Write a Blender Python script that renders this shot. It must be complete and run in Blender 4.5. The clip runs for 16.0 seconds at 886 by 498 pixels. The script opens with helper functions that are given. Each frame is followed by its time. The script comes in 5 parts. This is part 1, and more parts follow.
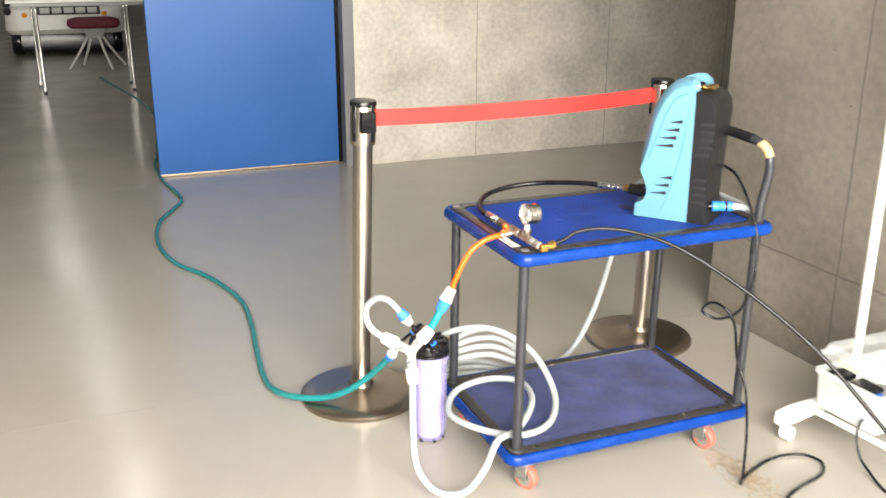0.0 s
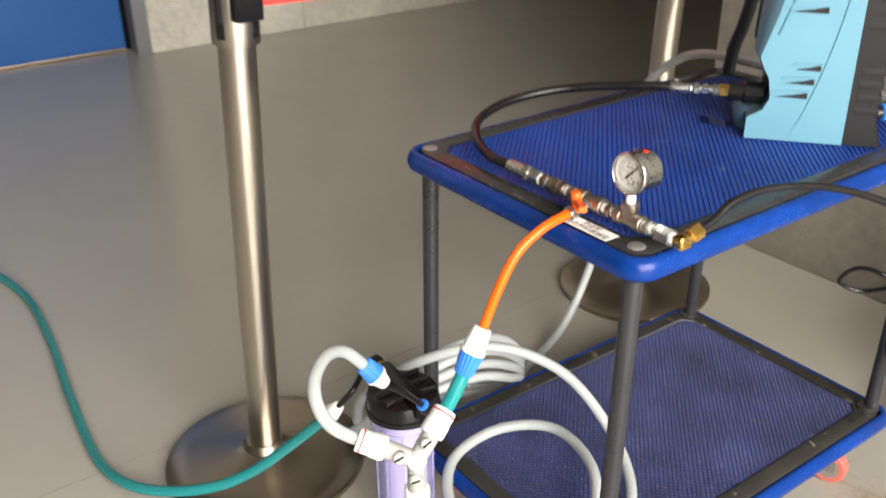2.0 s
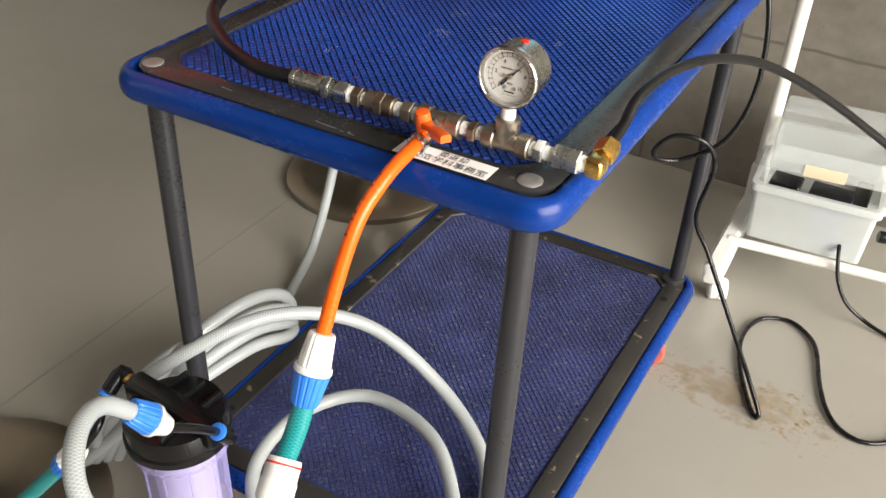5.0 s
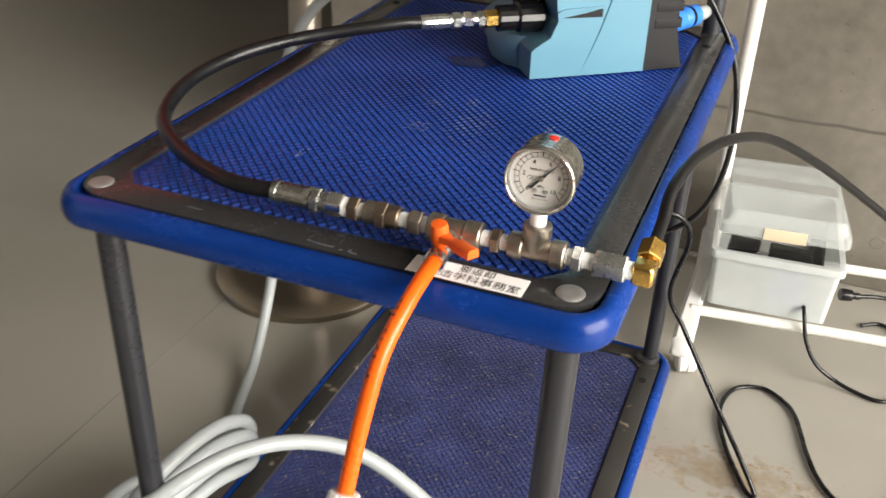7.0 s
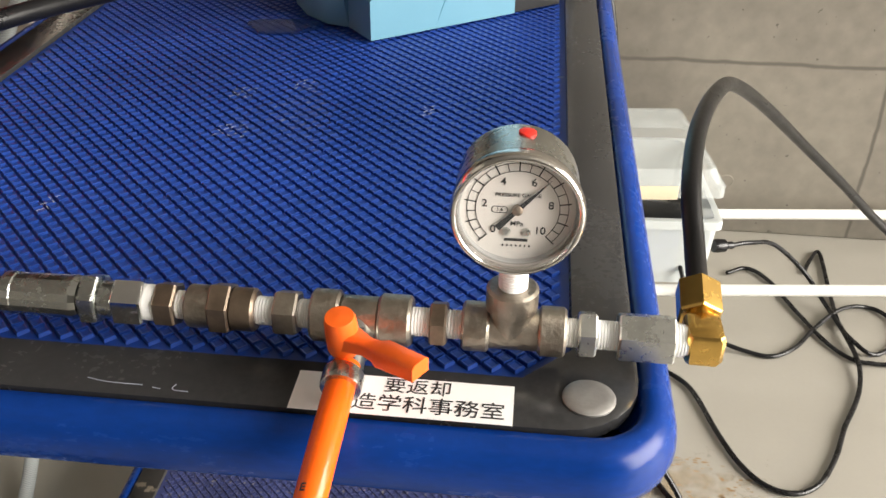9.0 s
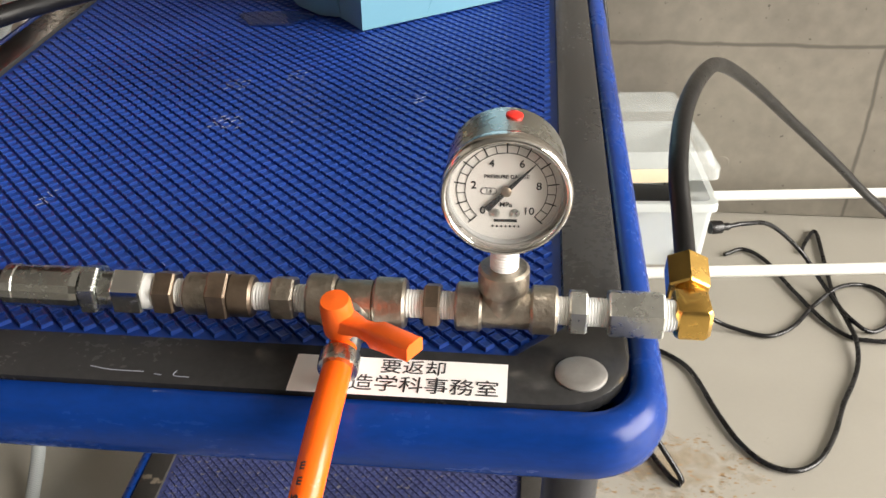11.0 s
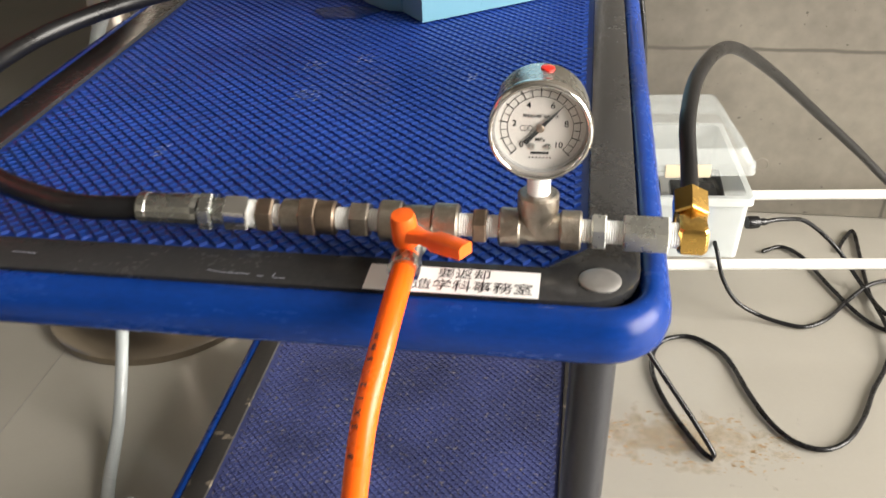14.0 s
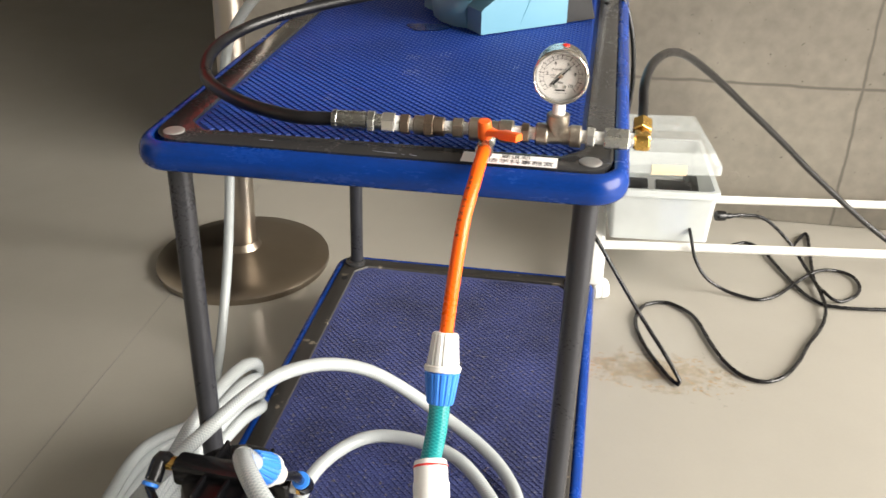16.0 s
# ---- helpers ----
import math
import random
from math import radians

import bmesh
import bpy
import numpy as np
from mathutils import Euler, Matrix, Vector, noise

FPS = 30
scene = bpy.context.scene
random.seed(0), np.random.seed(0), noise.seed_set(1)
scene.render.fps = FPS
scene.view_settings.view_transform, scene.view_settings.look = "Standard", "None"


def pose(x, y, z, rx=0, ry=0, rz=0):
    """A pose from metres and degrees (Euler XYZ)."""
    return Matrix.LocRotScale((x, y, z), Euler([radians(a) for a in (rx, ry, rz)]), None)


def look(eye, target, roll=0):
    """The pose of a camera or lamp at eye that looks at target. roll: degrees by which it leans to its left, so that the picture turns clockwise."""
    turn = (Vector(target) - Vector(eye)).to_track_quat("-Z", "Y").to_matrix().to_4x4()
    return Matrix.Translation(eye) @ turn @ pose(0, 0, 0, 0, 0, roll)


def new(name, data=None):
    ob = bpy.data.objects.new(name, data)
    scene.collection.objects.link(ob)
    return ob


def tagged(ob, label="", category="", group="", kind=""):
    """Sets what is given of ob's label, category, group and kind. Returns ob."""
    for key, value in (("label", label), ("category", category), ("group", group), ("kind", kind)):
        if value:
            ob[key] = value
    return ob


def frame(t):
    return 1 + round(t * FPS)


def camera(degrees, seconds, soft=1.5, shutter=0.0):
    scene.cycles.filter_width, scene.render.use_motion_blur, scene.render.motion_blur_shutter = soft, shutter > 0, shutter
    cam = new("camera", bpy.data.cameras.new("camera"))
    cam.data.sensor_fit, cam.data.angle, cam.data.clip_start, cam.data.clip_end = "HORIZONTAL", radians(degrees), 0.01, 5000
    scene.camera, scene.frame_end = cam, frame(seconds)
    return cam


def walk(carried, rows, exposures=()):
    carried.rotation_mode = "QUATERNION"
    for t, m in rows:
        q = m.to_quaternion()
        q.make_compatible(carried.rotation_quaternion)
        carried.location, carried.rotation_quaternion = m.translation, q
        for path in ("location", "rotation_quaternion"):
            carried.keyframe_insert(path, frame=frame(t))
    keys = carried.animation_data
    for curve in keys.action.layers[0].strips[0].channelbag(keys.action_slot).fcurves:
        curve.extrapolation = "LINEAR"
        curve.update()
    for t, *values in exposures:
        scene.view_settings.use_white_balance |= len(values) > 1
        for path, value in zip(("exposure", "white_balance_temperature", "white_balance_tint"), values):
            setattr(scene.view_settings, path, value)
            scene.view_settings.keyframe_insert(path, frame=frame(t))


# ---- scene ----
cam = camera(51.4, 16.0, shutter=0.4)
PATH = [
    (0, (2.104, -0.919, 1.357), (0.337, -0.212, 0.741), 0.0),
    (0.5, (1.776, -0.925, 1.327), (0.038, -0.157, 0.703), -0.1),
    (1, (1.466, -0.866, 1.272), (-0.1, 0.101, 0.49), 0.1),
    (1.5, (1.148, -0.758, 1.225), (-0.425, 0.188, 0.429), -0.9),
    (2, (0.885, -0.718, 1.166), (-0.568, 0.325, 0.272), -0.8),
    (2.5, (0.731, -0.676, 1.112), (-0.501, 0.499, 0.063), -0.5),
    (3, (0.612, -0.577, 1.069), (-0.482, 0.677, -0.042), -0.9),
    (3.5, (0.517, -0.562, 1.065), (-0.449, 0.769, -0.073), 0.4),
    (4, (0.483, -0.562, 1.063), (-0.341, 0.844, -0.097), 1.2),
    (4.2, (0.481, -0.561, 1.063), (-0.327, 0.855, -0.095), 1.5),
    (6.3, (0.441, -0.587, 1.076), (-0.36, 0.89, -0.008), 3.0),
    (6.5, (0.412, -0.58, 1.072), (-0.377, 0.934, 0.03), 2.6),
    (7, (0.336, -0.514, 1.045), (-0.296, 1.083, 0.02), 1.6),
    (7.5, (0.263, -0.371, 0.997), (-0.253, 1.263, -0.034), -0.2),
    (8, (0.215, -0.282, 0.959), (-0.091, 1.376, -0.117), 0.9),
    (8.5, (0.192, -0.249, 0.939), (0.011, 1.431, -0.13), 1.4),
    (9, (0.182, -0.249, 0.932), (0.015, 1.429, -0.144), 0.7),
    (9.5, (0.18, -0.252, 0.931), (0.026, 1.424, -0.15), 0.7),
    (12, (0.19, -0.26, 0.935), (-0.002, 1.401, -0.162), -1.8),
    (12.5, (0.19, -0.262, 0.934), (-0.017, 1.4, -0.159), -1.9),
    (13, (0.192, -0.258, 0.932), (-0.02, 1.403, -0.162), -1.8),
    (13.5, (0.195, -0.277, 0.938), (-0.023, 1.382, -0.157), -1.7),
    (14, (0.199, -0.363, 0.946), (-0.077, 1.311, -0.113), -1.8),
    (14.5, (0.214, -0.454, 0.971), (-0.122, 1.209, -0.089), -0.5),
    (15, (0.216, -0.559, 1.006), (-0.175, 1.123, -0.004), 0.2),
    (15.5, (0.202, -0.706, 1.028), (-0.148, 0.99, 0.029), -0.2),
    (16, (0.214, -0.787, 1.029), (-0.082, 0.937, 0.061), 0.5),
]
walk(cam, [(t, look(eye, target, roll)) for t, eye, target, roll in PATH], [(0, 0.60), (0.5, 0.56), (1.0, 0.34), (1.5, 0.15), (2.5, 0.0), (3.5, -0.08), (7, -0.1), (9, 0.06), (13, 0.06), (14, 0.14), (16, 0.27)])

# ---- world, window light and exposure ----
world = bpy.data.worlds.new("daylight")
scene.world = world
world.use_nodes = True
wn = world.node_tree.nodes
sky = wn.new("ShaderNodeTexSky")
sky.sky_type, sky.sun_disc = "NISHITA", False
sky.sun_elevation, sky.sun_rotation = radians(38), radians(70)
wn["Background"].inputs["Strength"].default_value = 0.07
world.node_tree.links.new(sky.outputs["Color"], wn["Background"].inputs["Color"])


def area_lamp(name, m, sx, sy, watts, colour):
    data = bpy.data.lights.new(name, "AREA")
    data.shape, data.size, data.size_y, data.energy, data.color = "RECTANGLE", sx, sy, watts, colour
    ob = new(name, data)
    ob.matrix_world = m
    return tagged(ob, "soft daylight entering at a window opening", "light", kind="structure")


area_lamp("window_daylight", look((4.6, -0.9, 2.05), (0.2, 0.25, 0.1)), 4.3, 3.4, 840, (1.0, 0.942, 0.855))
# added fill lamp for the hall; no window opening stands behind it
area_lamp("hall_fill", look((-9.0, -6.3, 2.6), (-7.0, 0.0, 0.5)), 6.0, 2.5, 30, (1.0, 0.955, 0.89))

# ---- materials ----


def rgb(h):
    """Linear colour from an sRGB hex string."""
    v = [int(h[i:i + 2], 16) / 255 for i in (0, 2, 4)]
    return tuple(((c + 0.055) / 1.055) ** 2.4 if c > 0.04 else c / 12.92 for c in v) + (1.0,)


def shade(c, f):
    return tuple(min(1.0, v * f) for v in c[:3]) + (1.0,)


def material(name, colour, rough=0.5, metal=0.0, grain=200.0, stain=6.0, vary=0.15, bump=0.1, rough_vary=0.1, coat=0.0,
             transmission=0.0, stretch=(1, 1, 1), speck=None, speck_at=0.68, speck_scale=90.0, ior=1.45, alpha=1.0, detail=6, spec=0.5, sheen=0.0):
    """A surface with colour and gloss varied at two scales, fine relief and, if told, worn specks of a second colour."""
    m = bpy.data.materials.new(name)
    m.use_nodes = True
    n, l = m.node_tree.nodes, m.node_tree.links
    b = n["Principled BSDF"]
    tc, mp = n.new("ShaderNodeTexCoord"), n.new("ShaderNodeMapping")
    mp.inputs["Scale"].default_value = stretch
    l.new(tc.outputs["Object"], mp.inputs["Vector"])

    def noise_tex(scale, detail):
        t = n.new("ShaderNodeTexNoise")
        t.inputs["Scale"].default_value, t.inputs["Detail"].default_value = scale, detail
        l.new(mp.outputs["Vector"], t.inputs["Vector"])
        return t

    fine, wide = noise_tex(grain, detail), noise_tex(stain, min(detail, 5))
    both = n.new("ShaderNodeMath")
    both.operation = "ADD"
    half = n.new("ShaderNodeMath")
    half.operation, half.inputs[1].default_value = "MULTIPLY", 0.5
    l.new(fine.outputs["Fac"], half.inputs[0])
    l.new(half.outputs[0], both.inputs[0])
    l.new(wide.outputs["Fac"], both.inputs[1])
    ramp = n.new("ShaderNodeMapRange")
    ramp.inputs["From Min"].default_value, ramp.inputs["From Max"].default_value = 0.45, 1.05
    l.new(both.outputs[0], ramp.inputs["Value"])
    mix = n.new("ShaderNodeMix")
    mix.data_type = "RGBA"
    mix.inputs["A"].default_value, mix.inputs["B"].default_value = shade(colour, 1 - vary), shade(colour, 1 + vary)
    l.new(ramp.outputs["Result"], mix.inputs["Factor"])
    out = mix.outputs["Result"]
    if speck:
        dots = noise_tex(speck_scale, 3)
        cut = n.new("ShaderNodeMapRange")
        cut.inputs["From Min"].default_value, cut.inputs["From Max"].default_value = speck_at, speck_at + 0.05
        l.new(dots.outputs["Fac"], cut.inputs["Value"])
        over = n.new("ShaderNodeMix")
        over.data_type = "RGBA"
        over.inputs["B"].default_value = speck
        l.new(cut.outputs["Result"], over.inputs["Factor"])
        l.new(out, over.inputs["A"])
        out = over.outputs["Result"]
    l.new(out, b.inputs["Base Color"])
    rr = n.new("ShaderNodeMapRange")
    rr.inputs["To Min"].default_value, rr.inputs["To Max"].default_value = max(0.02, rough - rough_vary), min(1.0, rough + rough_vary)
    l.new(ramp.outputs["Result"], rr.inputs["Value"])
    l.new(rr.outputs["Result"], b.inputs["Roughness"])
    bp = n.new("ShaderNodeBump")
    bp.inputs["Strength"].default_value, bp.inputs["Distance"].default_value = bump, 0.001
    l.new(fine.outputs["Fac"], bp.inputs["Height"])
    l.new(bp.outputs["Normal"], b.inputs["Normal"])
    b.inputs["Metallic"].default_value, b.inputs["Coat Weight"].default_value = metal, coat
    b.inputs["Transmission Weight"].default_value, b.inputs["IOR"].default_value = transmission, ior
    b.inputs["Alpha"].default_value, b.inputs["Specular IOR Level"].default_value = alpha, spec
    b.inputs["Sheen Weight"].default_value, b.inputs["Sheen Roughness"].default_value = sheen, 0.4
    return m


def concrete_wall(name, base, axis, joint0, pitch, level0, level_pitch):
    """Fair-faced concrete: clouded grey with fine board joints and air holes, at real size."""
    m = material(name, base, 0.75, grain=30, stain=2.2, vary=0.38, bump=0.3, speck=shade(base, 0.55), speck_at=0.70, speck_scale=80)
    n, l = m.node_tree.nodes, m.node_tree.links
    b = n["Principled BSDF"]
    src = b.inputs["Base Color"].links[0].from_socket
    tc = [x for x in n if x.bl_idname == "ShaderNodeTexCoord"][0]
    sep = n.new("ShaderNodeSeparateXYZ")
    l.new(tc.outputs["Object"], sep.inputs[0])
    wob = n.new("ShaderNodeTexNoise")
    wob.inputs["Scale"].default_value = 14
    l.new(tc.outputs["Object"], wob.inputs["Vector"])
    lines = []
    for sock, start, step in ((sep.outputs[axis], joint0, pitch), (sep.outputs["Z"], level0, level_pitch)):
        a = n.new("ShaderNodeMath")
        a.operation, a.inputs[1].default_value = "SUBTRACT", start
        l.new(sock, a.inputs[0])
        w = n.new("ShaderNodeMath")
        w.operation, w.inputs[1].default_value, w.inputs[2].default_value = "MULTIPLY_ADD", 0.012, -0.006
        l.new(wob.outputs["Fac"], w.inputs[0])
        s = n.new("ShaderNodeMath")
        s.operation = "ADD"
        l.new(a.outputs[0], s.inputs[0])
        l.new(w.outputs[0], s.inputs[1])
        p = n.new("ShaderNodeMath")
        p.operation, p.inputs[1].default_value = "PINGPONG", step / 2
        l.new(s.outputs[0], p.inputs[0])
        r = n.new("ShaderNodeMapRange")
        r.inputs["From Min"].default_value, r.inputs["From Max"].default_value = 0.0015, 0.005
        r.inputs["To Min"].default_value, r.inputs["To Max"].default_value = 0.85, 0.0
        l.new(p.outputs[0], r.inputs["Value"])
        lines.append(r.outputs["Result"])
    mx = n.new("ShaderNodeMath")
    mx.operation = "MAXIMUM"
    l.new(lines[0], mx.inputs[0])
    l.new(lines[1], mx.inputs[1])
    mix = n.new("ShaderNodeMix")
    mix.data_type = "RGBA"
    mix.inputs["B"].default_value = shade(base, 0.5)
    l.new(mx.outputs[0], mix.inputs["Factor"])
    l.new(src, mix.inputs["A"])
    l.new(mix.outputs["Result"], b.inputs["Base Color"])
    return m


def floor_material(name, base):
    """Smooth sealed concrete: faint clouds, fine dust and a low sheen."""
    m = bpy.data.materials.new(name)
    m.use_nodes = True
    n, l = m.node_tree.nodes, m.node_tree.links
    b = n["Principled BSDF"]
    tc = n.new("ShaderNodeTexCoord")
    colour = None
    for scale, detail, low, high in ((2.2, 3, 0.86, 1.10), (13, 6, 0.84, 1.14), (160, 2, 0.95, 1.05)):
        t, mx = n.new("ShaderNodeTexNoise"), n.new("ShaderNodeMix")
        t.inputs["Scale"].default_value, t.inputs["Detail"].default_value = scale, detail
        l.new(tc.outputs["Object"], t.inputs["Vector"])
        mx.data_type = "RGBA"
        mx.inputs["A"].default_value, mx.inputs["B"].default_value = shade(base, low), shade(base, high)
        l.new(t.outputs["Fac"], mx.inputs["Factor"])
        if colour is None:
            colour = mx.outputs["Result"]
        else:
            half = n.new("ShaderNodeMix")
            half.data_type = "RGBA"
            half.inputs["Factor"].default_value = 0.4
            l.new(colour, half.inputs["A"])
            l.new(mx.outputs["Result"], half.inputs["B"])
            colour = half.outputs["Result"]
    l.new(colour, b.inputs["Base Color"])
    worn, rr = n.new("ShaderNodeTexNoise"), n.new("ShaderNodeMapRange")
    worn.inputs["Scale"].default_value, worn.inputs["Detail"].default_value, worn.inputs["Distortion"].default_value = 2.2, 2, 0.0
    l.new(tc.outputs["Object"], worn.inputs["Vector"])
    rr.inputs["From Min"].default_value, rr.inputs["From Max"].default_value = 0.35, 0.65
    rr.inputs["To Min"].default_value, rr.inputs["To Max"].default_value = 0.18, 0.27
    l.new(worn.outputs["Fac"], rr.inputs["Value"])
    l.new(rr.outputs["Result"], b.inputs["Roughness"])
    return m


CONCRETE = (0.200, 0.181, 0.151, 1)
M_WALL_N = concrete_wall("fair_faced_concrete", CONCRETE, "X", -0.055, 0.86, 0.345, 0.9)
# same concrete, lightened: the window light on the west wall is in its colour
M_WALL_W_LIT = concrete_wall("fair_faced_concrete_lit", (0.52, 0.49, 0.43, 1), "Y", 1.635, 1.02, 0.36, 0.9)
M_FLOOR = floor_material("sealed_concrete_floor", (0.365, 0.345, 0.303, 1))
# wall grey darkened so that the recess's shade lies in the colour
M_RECESS_SHADE = material("recess_shade_grey", (0.07, 0.066, 0.06, 1), 0.7, grain=80, stain=2, vary=0.1)
M_PLASTER = material("plaster", (0.24, 0.23, 0.215, 1), 0.8, grain=80, stain=2, vary=0.08)
M_CEIL = material("ceiling_board", (0.25, 0.24, 0.225, 1), 0.85, grain=60, stain=1.5, vary=0.06)
M_DOORBLUE = material("blue_door_paint", (0.028, 0.105, 0.33, 1), 0.42, grain=60, stain=1.5, vary=0.1, bump=0.05)
M_STEELGREY = material("grey_steel_frame", (0.20, 0.20, 0.21, 1), 0.45, metal=0.2, grain=90, vary=0.08)
M_RIM = material("blue_rubber_bumper", (0.003, 0.034, 0.215, 1), 0.26, grain=160, stain=12, vary=0.25, bump=0.08, rough_vary=0.06, speck=(0.06, 0.19, 0.48, 1), speck_at=0.74, speck_scale=28, stretch=(1, 1, 3), spec=0.28)
M_MAT = material("blue_ribbed_mat", (0.009, 0.042, 0.245, 1), 0.38, grain=240, stain=7, vary=0.3, bump=0.1, rough_vary=0.08, speck=(0.10, 0.13, 0.24, 1), speck_at=0.75, speck_scale=46, spec=0.4)
M_MAT_OLD = material("scuffed_blue_mat", (0.030, 0.039, 0.128, 1), 0.45, grain=240, stain=9, vary=0.6, bump=0.3, rough_vary=0.12, speck=(0.12, 0.115, 0.13, 1), speck_at=0.62, speck_scale=150, spec=0.25, sheen=0.24)
M_FRAME = material("grey_plastic_frame", (0.030, 0.030, 0.031, 1), 0.24, grain=320, stain=9, vary=0.3, bump=0.1, speck=(0.16, 0.14, 0.11, 1), speck_at=0.75, speck_scale=55)
M_FRAME_OLD = material("scuffed_grey_frame", (0.030, 0.028, 0.026, 1), 0.45, grain=260, stain=8, vary=0.4, bump=0.2, speck=(0.20, 0.17, 0.13, 1), speck_at=0.64, speck_scale=48)
M_LEG = material("grey_painted_tube", (0.040, 0.041, 0.047, 1), 0.33, metal=0.3, grain=300, stain=9, vary=0.15, speck=(0.5, 0.5, 0.52, 1), speck_at=0.785, speck_scale=55)
M_STEEL = material("brushed_stainless", (0.52, 0.47, 0.41, 1), 0.30, metal=1.0, grain=120, stain=4, vary=0.06, bump=0.0, rough_vary=0.03, stretch=(1, 1, 0.05), detail=2)
M_STEELBASE = material("worn_stainless_base", (0.33, 0.285, 0.23, 1), 0.33, metal=1.0, grain=30, stain=5, vary=0.1, bump=0.0, rough_vary=0.05, detail=2)
M_ZINC = material("zinc_plate", (0.52, 0.53, 0.51, 1), 0.28, metal=1.0, grain=320, stain=40, vary=0.18, bump=0.08)
M_RIVET = material("dull_rivet", (0.30, 0.29, 0.28, 1), 0.5, metal=0.6, grain=300, stain=60, vary=0.2, bump=0.2)
M_CHROME = material("chrome", (0.75, 0.74, 0.72, 1), 0.10, metal=1.0, grain=300, stain=30, vary=0.06, bump=0.02, rough_vary=0.04)
M_CAST = material("cast_stainless", (0.36, 0.32, 0.27, 1), 0.42, metal=1.0, grain=420, stain=60, vary=0.25, bump=0.5)
M_BROWN = material("browned_steel", (0.27, 0.21, 0.16, 1), 0.4, metal=1.0, grain=300, stain=50, vary=0.3, bump=0.2)
M_BRASS = material("brass", (0.72, 0.46, 0.13, 1), 0.24, metal=1.0, grain=300, stain=50, vary=0.15, bump=0.06)
M_TAPE = material("white_seal_tape", (0.85, 0.85, 0.84, 1), 0.6, grain=500, stain=120, vary=0.06, bump=0.4, stretch=(8, 1, 1))
M_ORANGE = material("orange_handle_plastic", (0.90, 0.135, 0.014, 1), 0.38, grain=300, stain=40, vary=0.08, bump=0.06)
M_ORANGEHOSE = material("orange_air_hose", (0.92, 0.125, 0.006, 1), 0.28, grain=300, stain=20, vary=0.06, bump=0.02)
M_RUBBER = material("black_rubber", (0.006, 0.006, 0.007, 1), 0.34, grain=500, stain=30, vary=0.25, bump=0.1)
M_CABLE = material("black_cable", (0.006, 0.006, 0.007, 1), 0.28, grain=400, stain=30, vary=0.2, bump=0.03)
M_BLACK = material("black_plastic", (0.006, 0.006, 0.007, 1), 0.22, grain=400, stain=20, vary=0.2, bump=0.03, rough_vary=0.06)
M_CHARCOAL = material("charcoal_plastic", (0.012, 0.012, 0.0135, 1), 0.40, grain=600, stain=12, vary=0.12, bump=0.12, spec=0.3)
M_DARK = material("vent_shadow_black", (0.006, 0.006, 0.007, 1), 0.7, grain=200, vary=0.1)
M_WASHER = material("light_blue_plastic", (0.115, 0.268, 0.362, 1), 0.40, grain=700, stain=8, vary=0.05, bump=0.08)
M_WASHERDARK = material("mid_blue_plastic", (0.07, 0.20, 0.27, 1), 0.42, grain=700, stain=8, vary=0.06, bump=0.08)
M_BLUEPLASTIC = material("bright_blue_plastic", (0.035, 0.20, 0.72, 1), 0.35, grain=400, stain=30, vary=0.1, bump=0.06)
M_WHITE = material("white_plastic", (0.80, 0.80, 0.78, 1), 0.35, grain=400, stain=20, vary=0.05, bump=0.05)
M_OFFWHITE = material("pale_grey_plastic", (0.55, 0.55, 0.53, 1), 0.4, grain=400, stain=20, vary=0.06, bump=0.05)
M_GREYPL = material("light_grey_plastic", (0.36, 0.36, 0.35, 1), 0.45, grain=400, stain=20, vary=0.08, bump=0.05)
M_RED = material("red_mark", (0.75, 0.03, 0.02, 1), 0.4, grain=300, vary=0.05)
M_BELT = material("red_belt_weave", (0.80, 0.035, 0.03, 1), 0.6, grain=900, stain=10, vary=0.08, bump=0.25)
M_WHITEPAINT = material("white_enamel_tube", (0.78, 0.77, 0.73, 1), 0.32, grain=200, stain=8, vary=0.06, bump=0.03)
M_PAPER = material("paper_label", (0.86, 0.86, 0.85, 1), 0.55, grain=300, stain=20, vary=0.03, bump=0.03)
M_INK = material("black_ink", (0.02, 0.02, 0.022, 1), 0.55, grain=300, vary=0.1)
M_DIALINK = material("dial_ink", (0.004, 0.004, 0.005, 1), 0.8, grain=300, vary=0.1, bump=0.0, spec=0.05)
M_BEZEL = material("polished_bezel_steel", (0.62, 0.60, 0.58, 1), 0.16, metal=1.0, grain=300, stain=30, vary=0.08, bump=0.0, rough_vary=0.04)
M_DIAL = material("dial_face", (0.66, 0.63, 0.60, 1), 0.45, grain=200, stain=20, vary=0.03, bump=0.0)
M_TYRE = material("pink_polyurethane", (0.55, 0.13, 0.10, 1), 0.45, grain=200, stain=20, vary=0.2, bump=0.1)
M_PURPLE = material("lilac_housing", (0.44, 0.40, 0.74, 1), 0.12, grain=100, stain=10, vary=0.04, bump=0.0, alpha=0.34)
M_CARTRIDGE = material("white_filter_core", (0.52, 0.48, 0.72, 1), 0.7, grain=300, stain=20, vary=0.05, bump=0.2)
M_TAN = material("tan_tape", (0.40, 0.30, 0.17, 1), 0.6, grain=200, stain=25, vary=0.2, bump=0.2)
M_MAROON = material("maroon_upholstery", (0.14, 0.018, 0.03, 1), 0.7, grain=300, stain=8, vary=0.15)
M_STAIN = material("rust_stain", (0.27, 0.165, 0.075, 1), 0.5, grain=40, stain=12, vary=0.3, bump=0.0)
M_AMBER = material("amber_lamp", (0.9, 0.35, 0.02, 1), 0.3, grain=100, vary=0.05)
M_LABELTAN = material("cream_label", (0.75, 0.62, 0.44, 1), 0.5, grain=200, stain=10, vary=0.05)


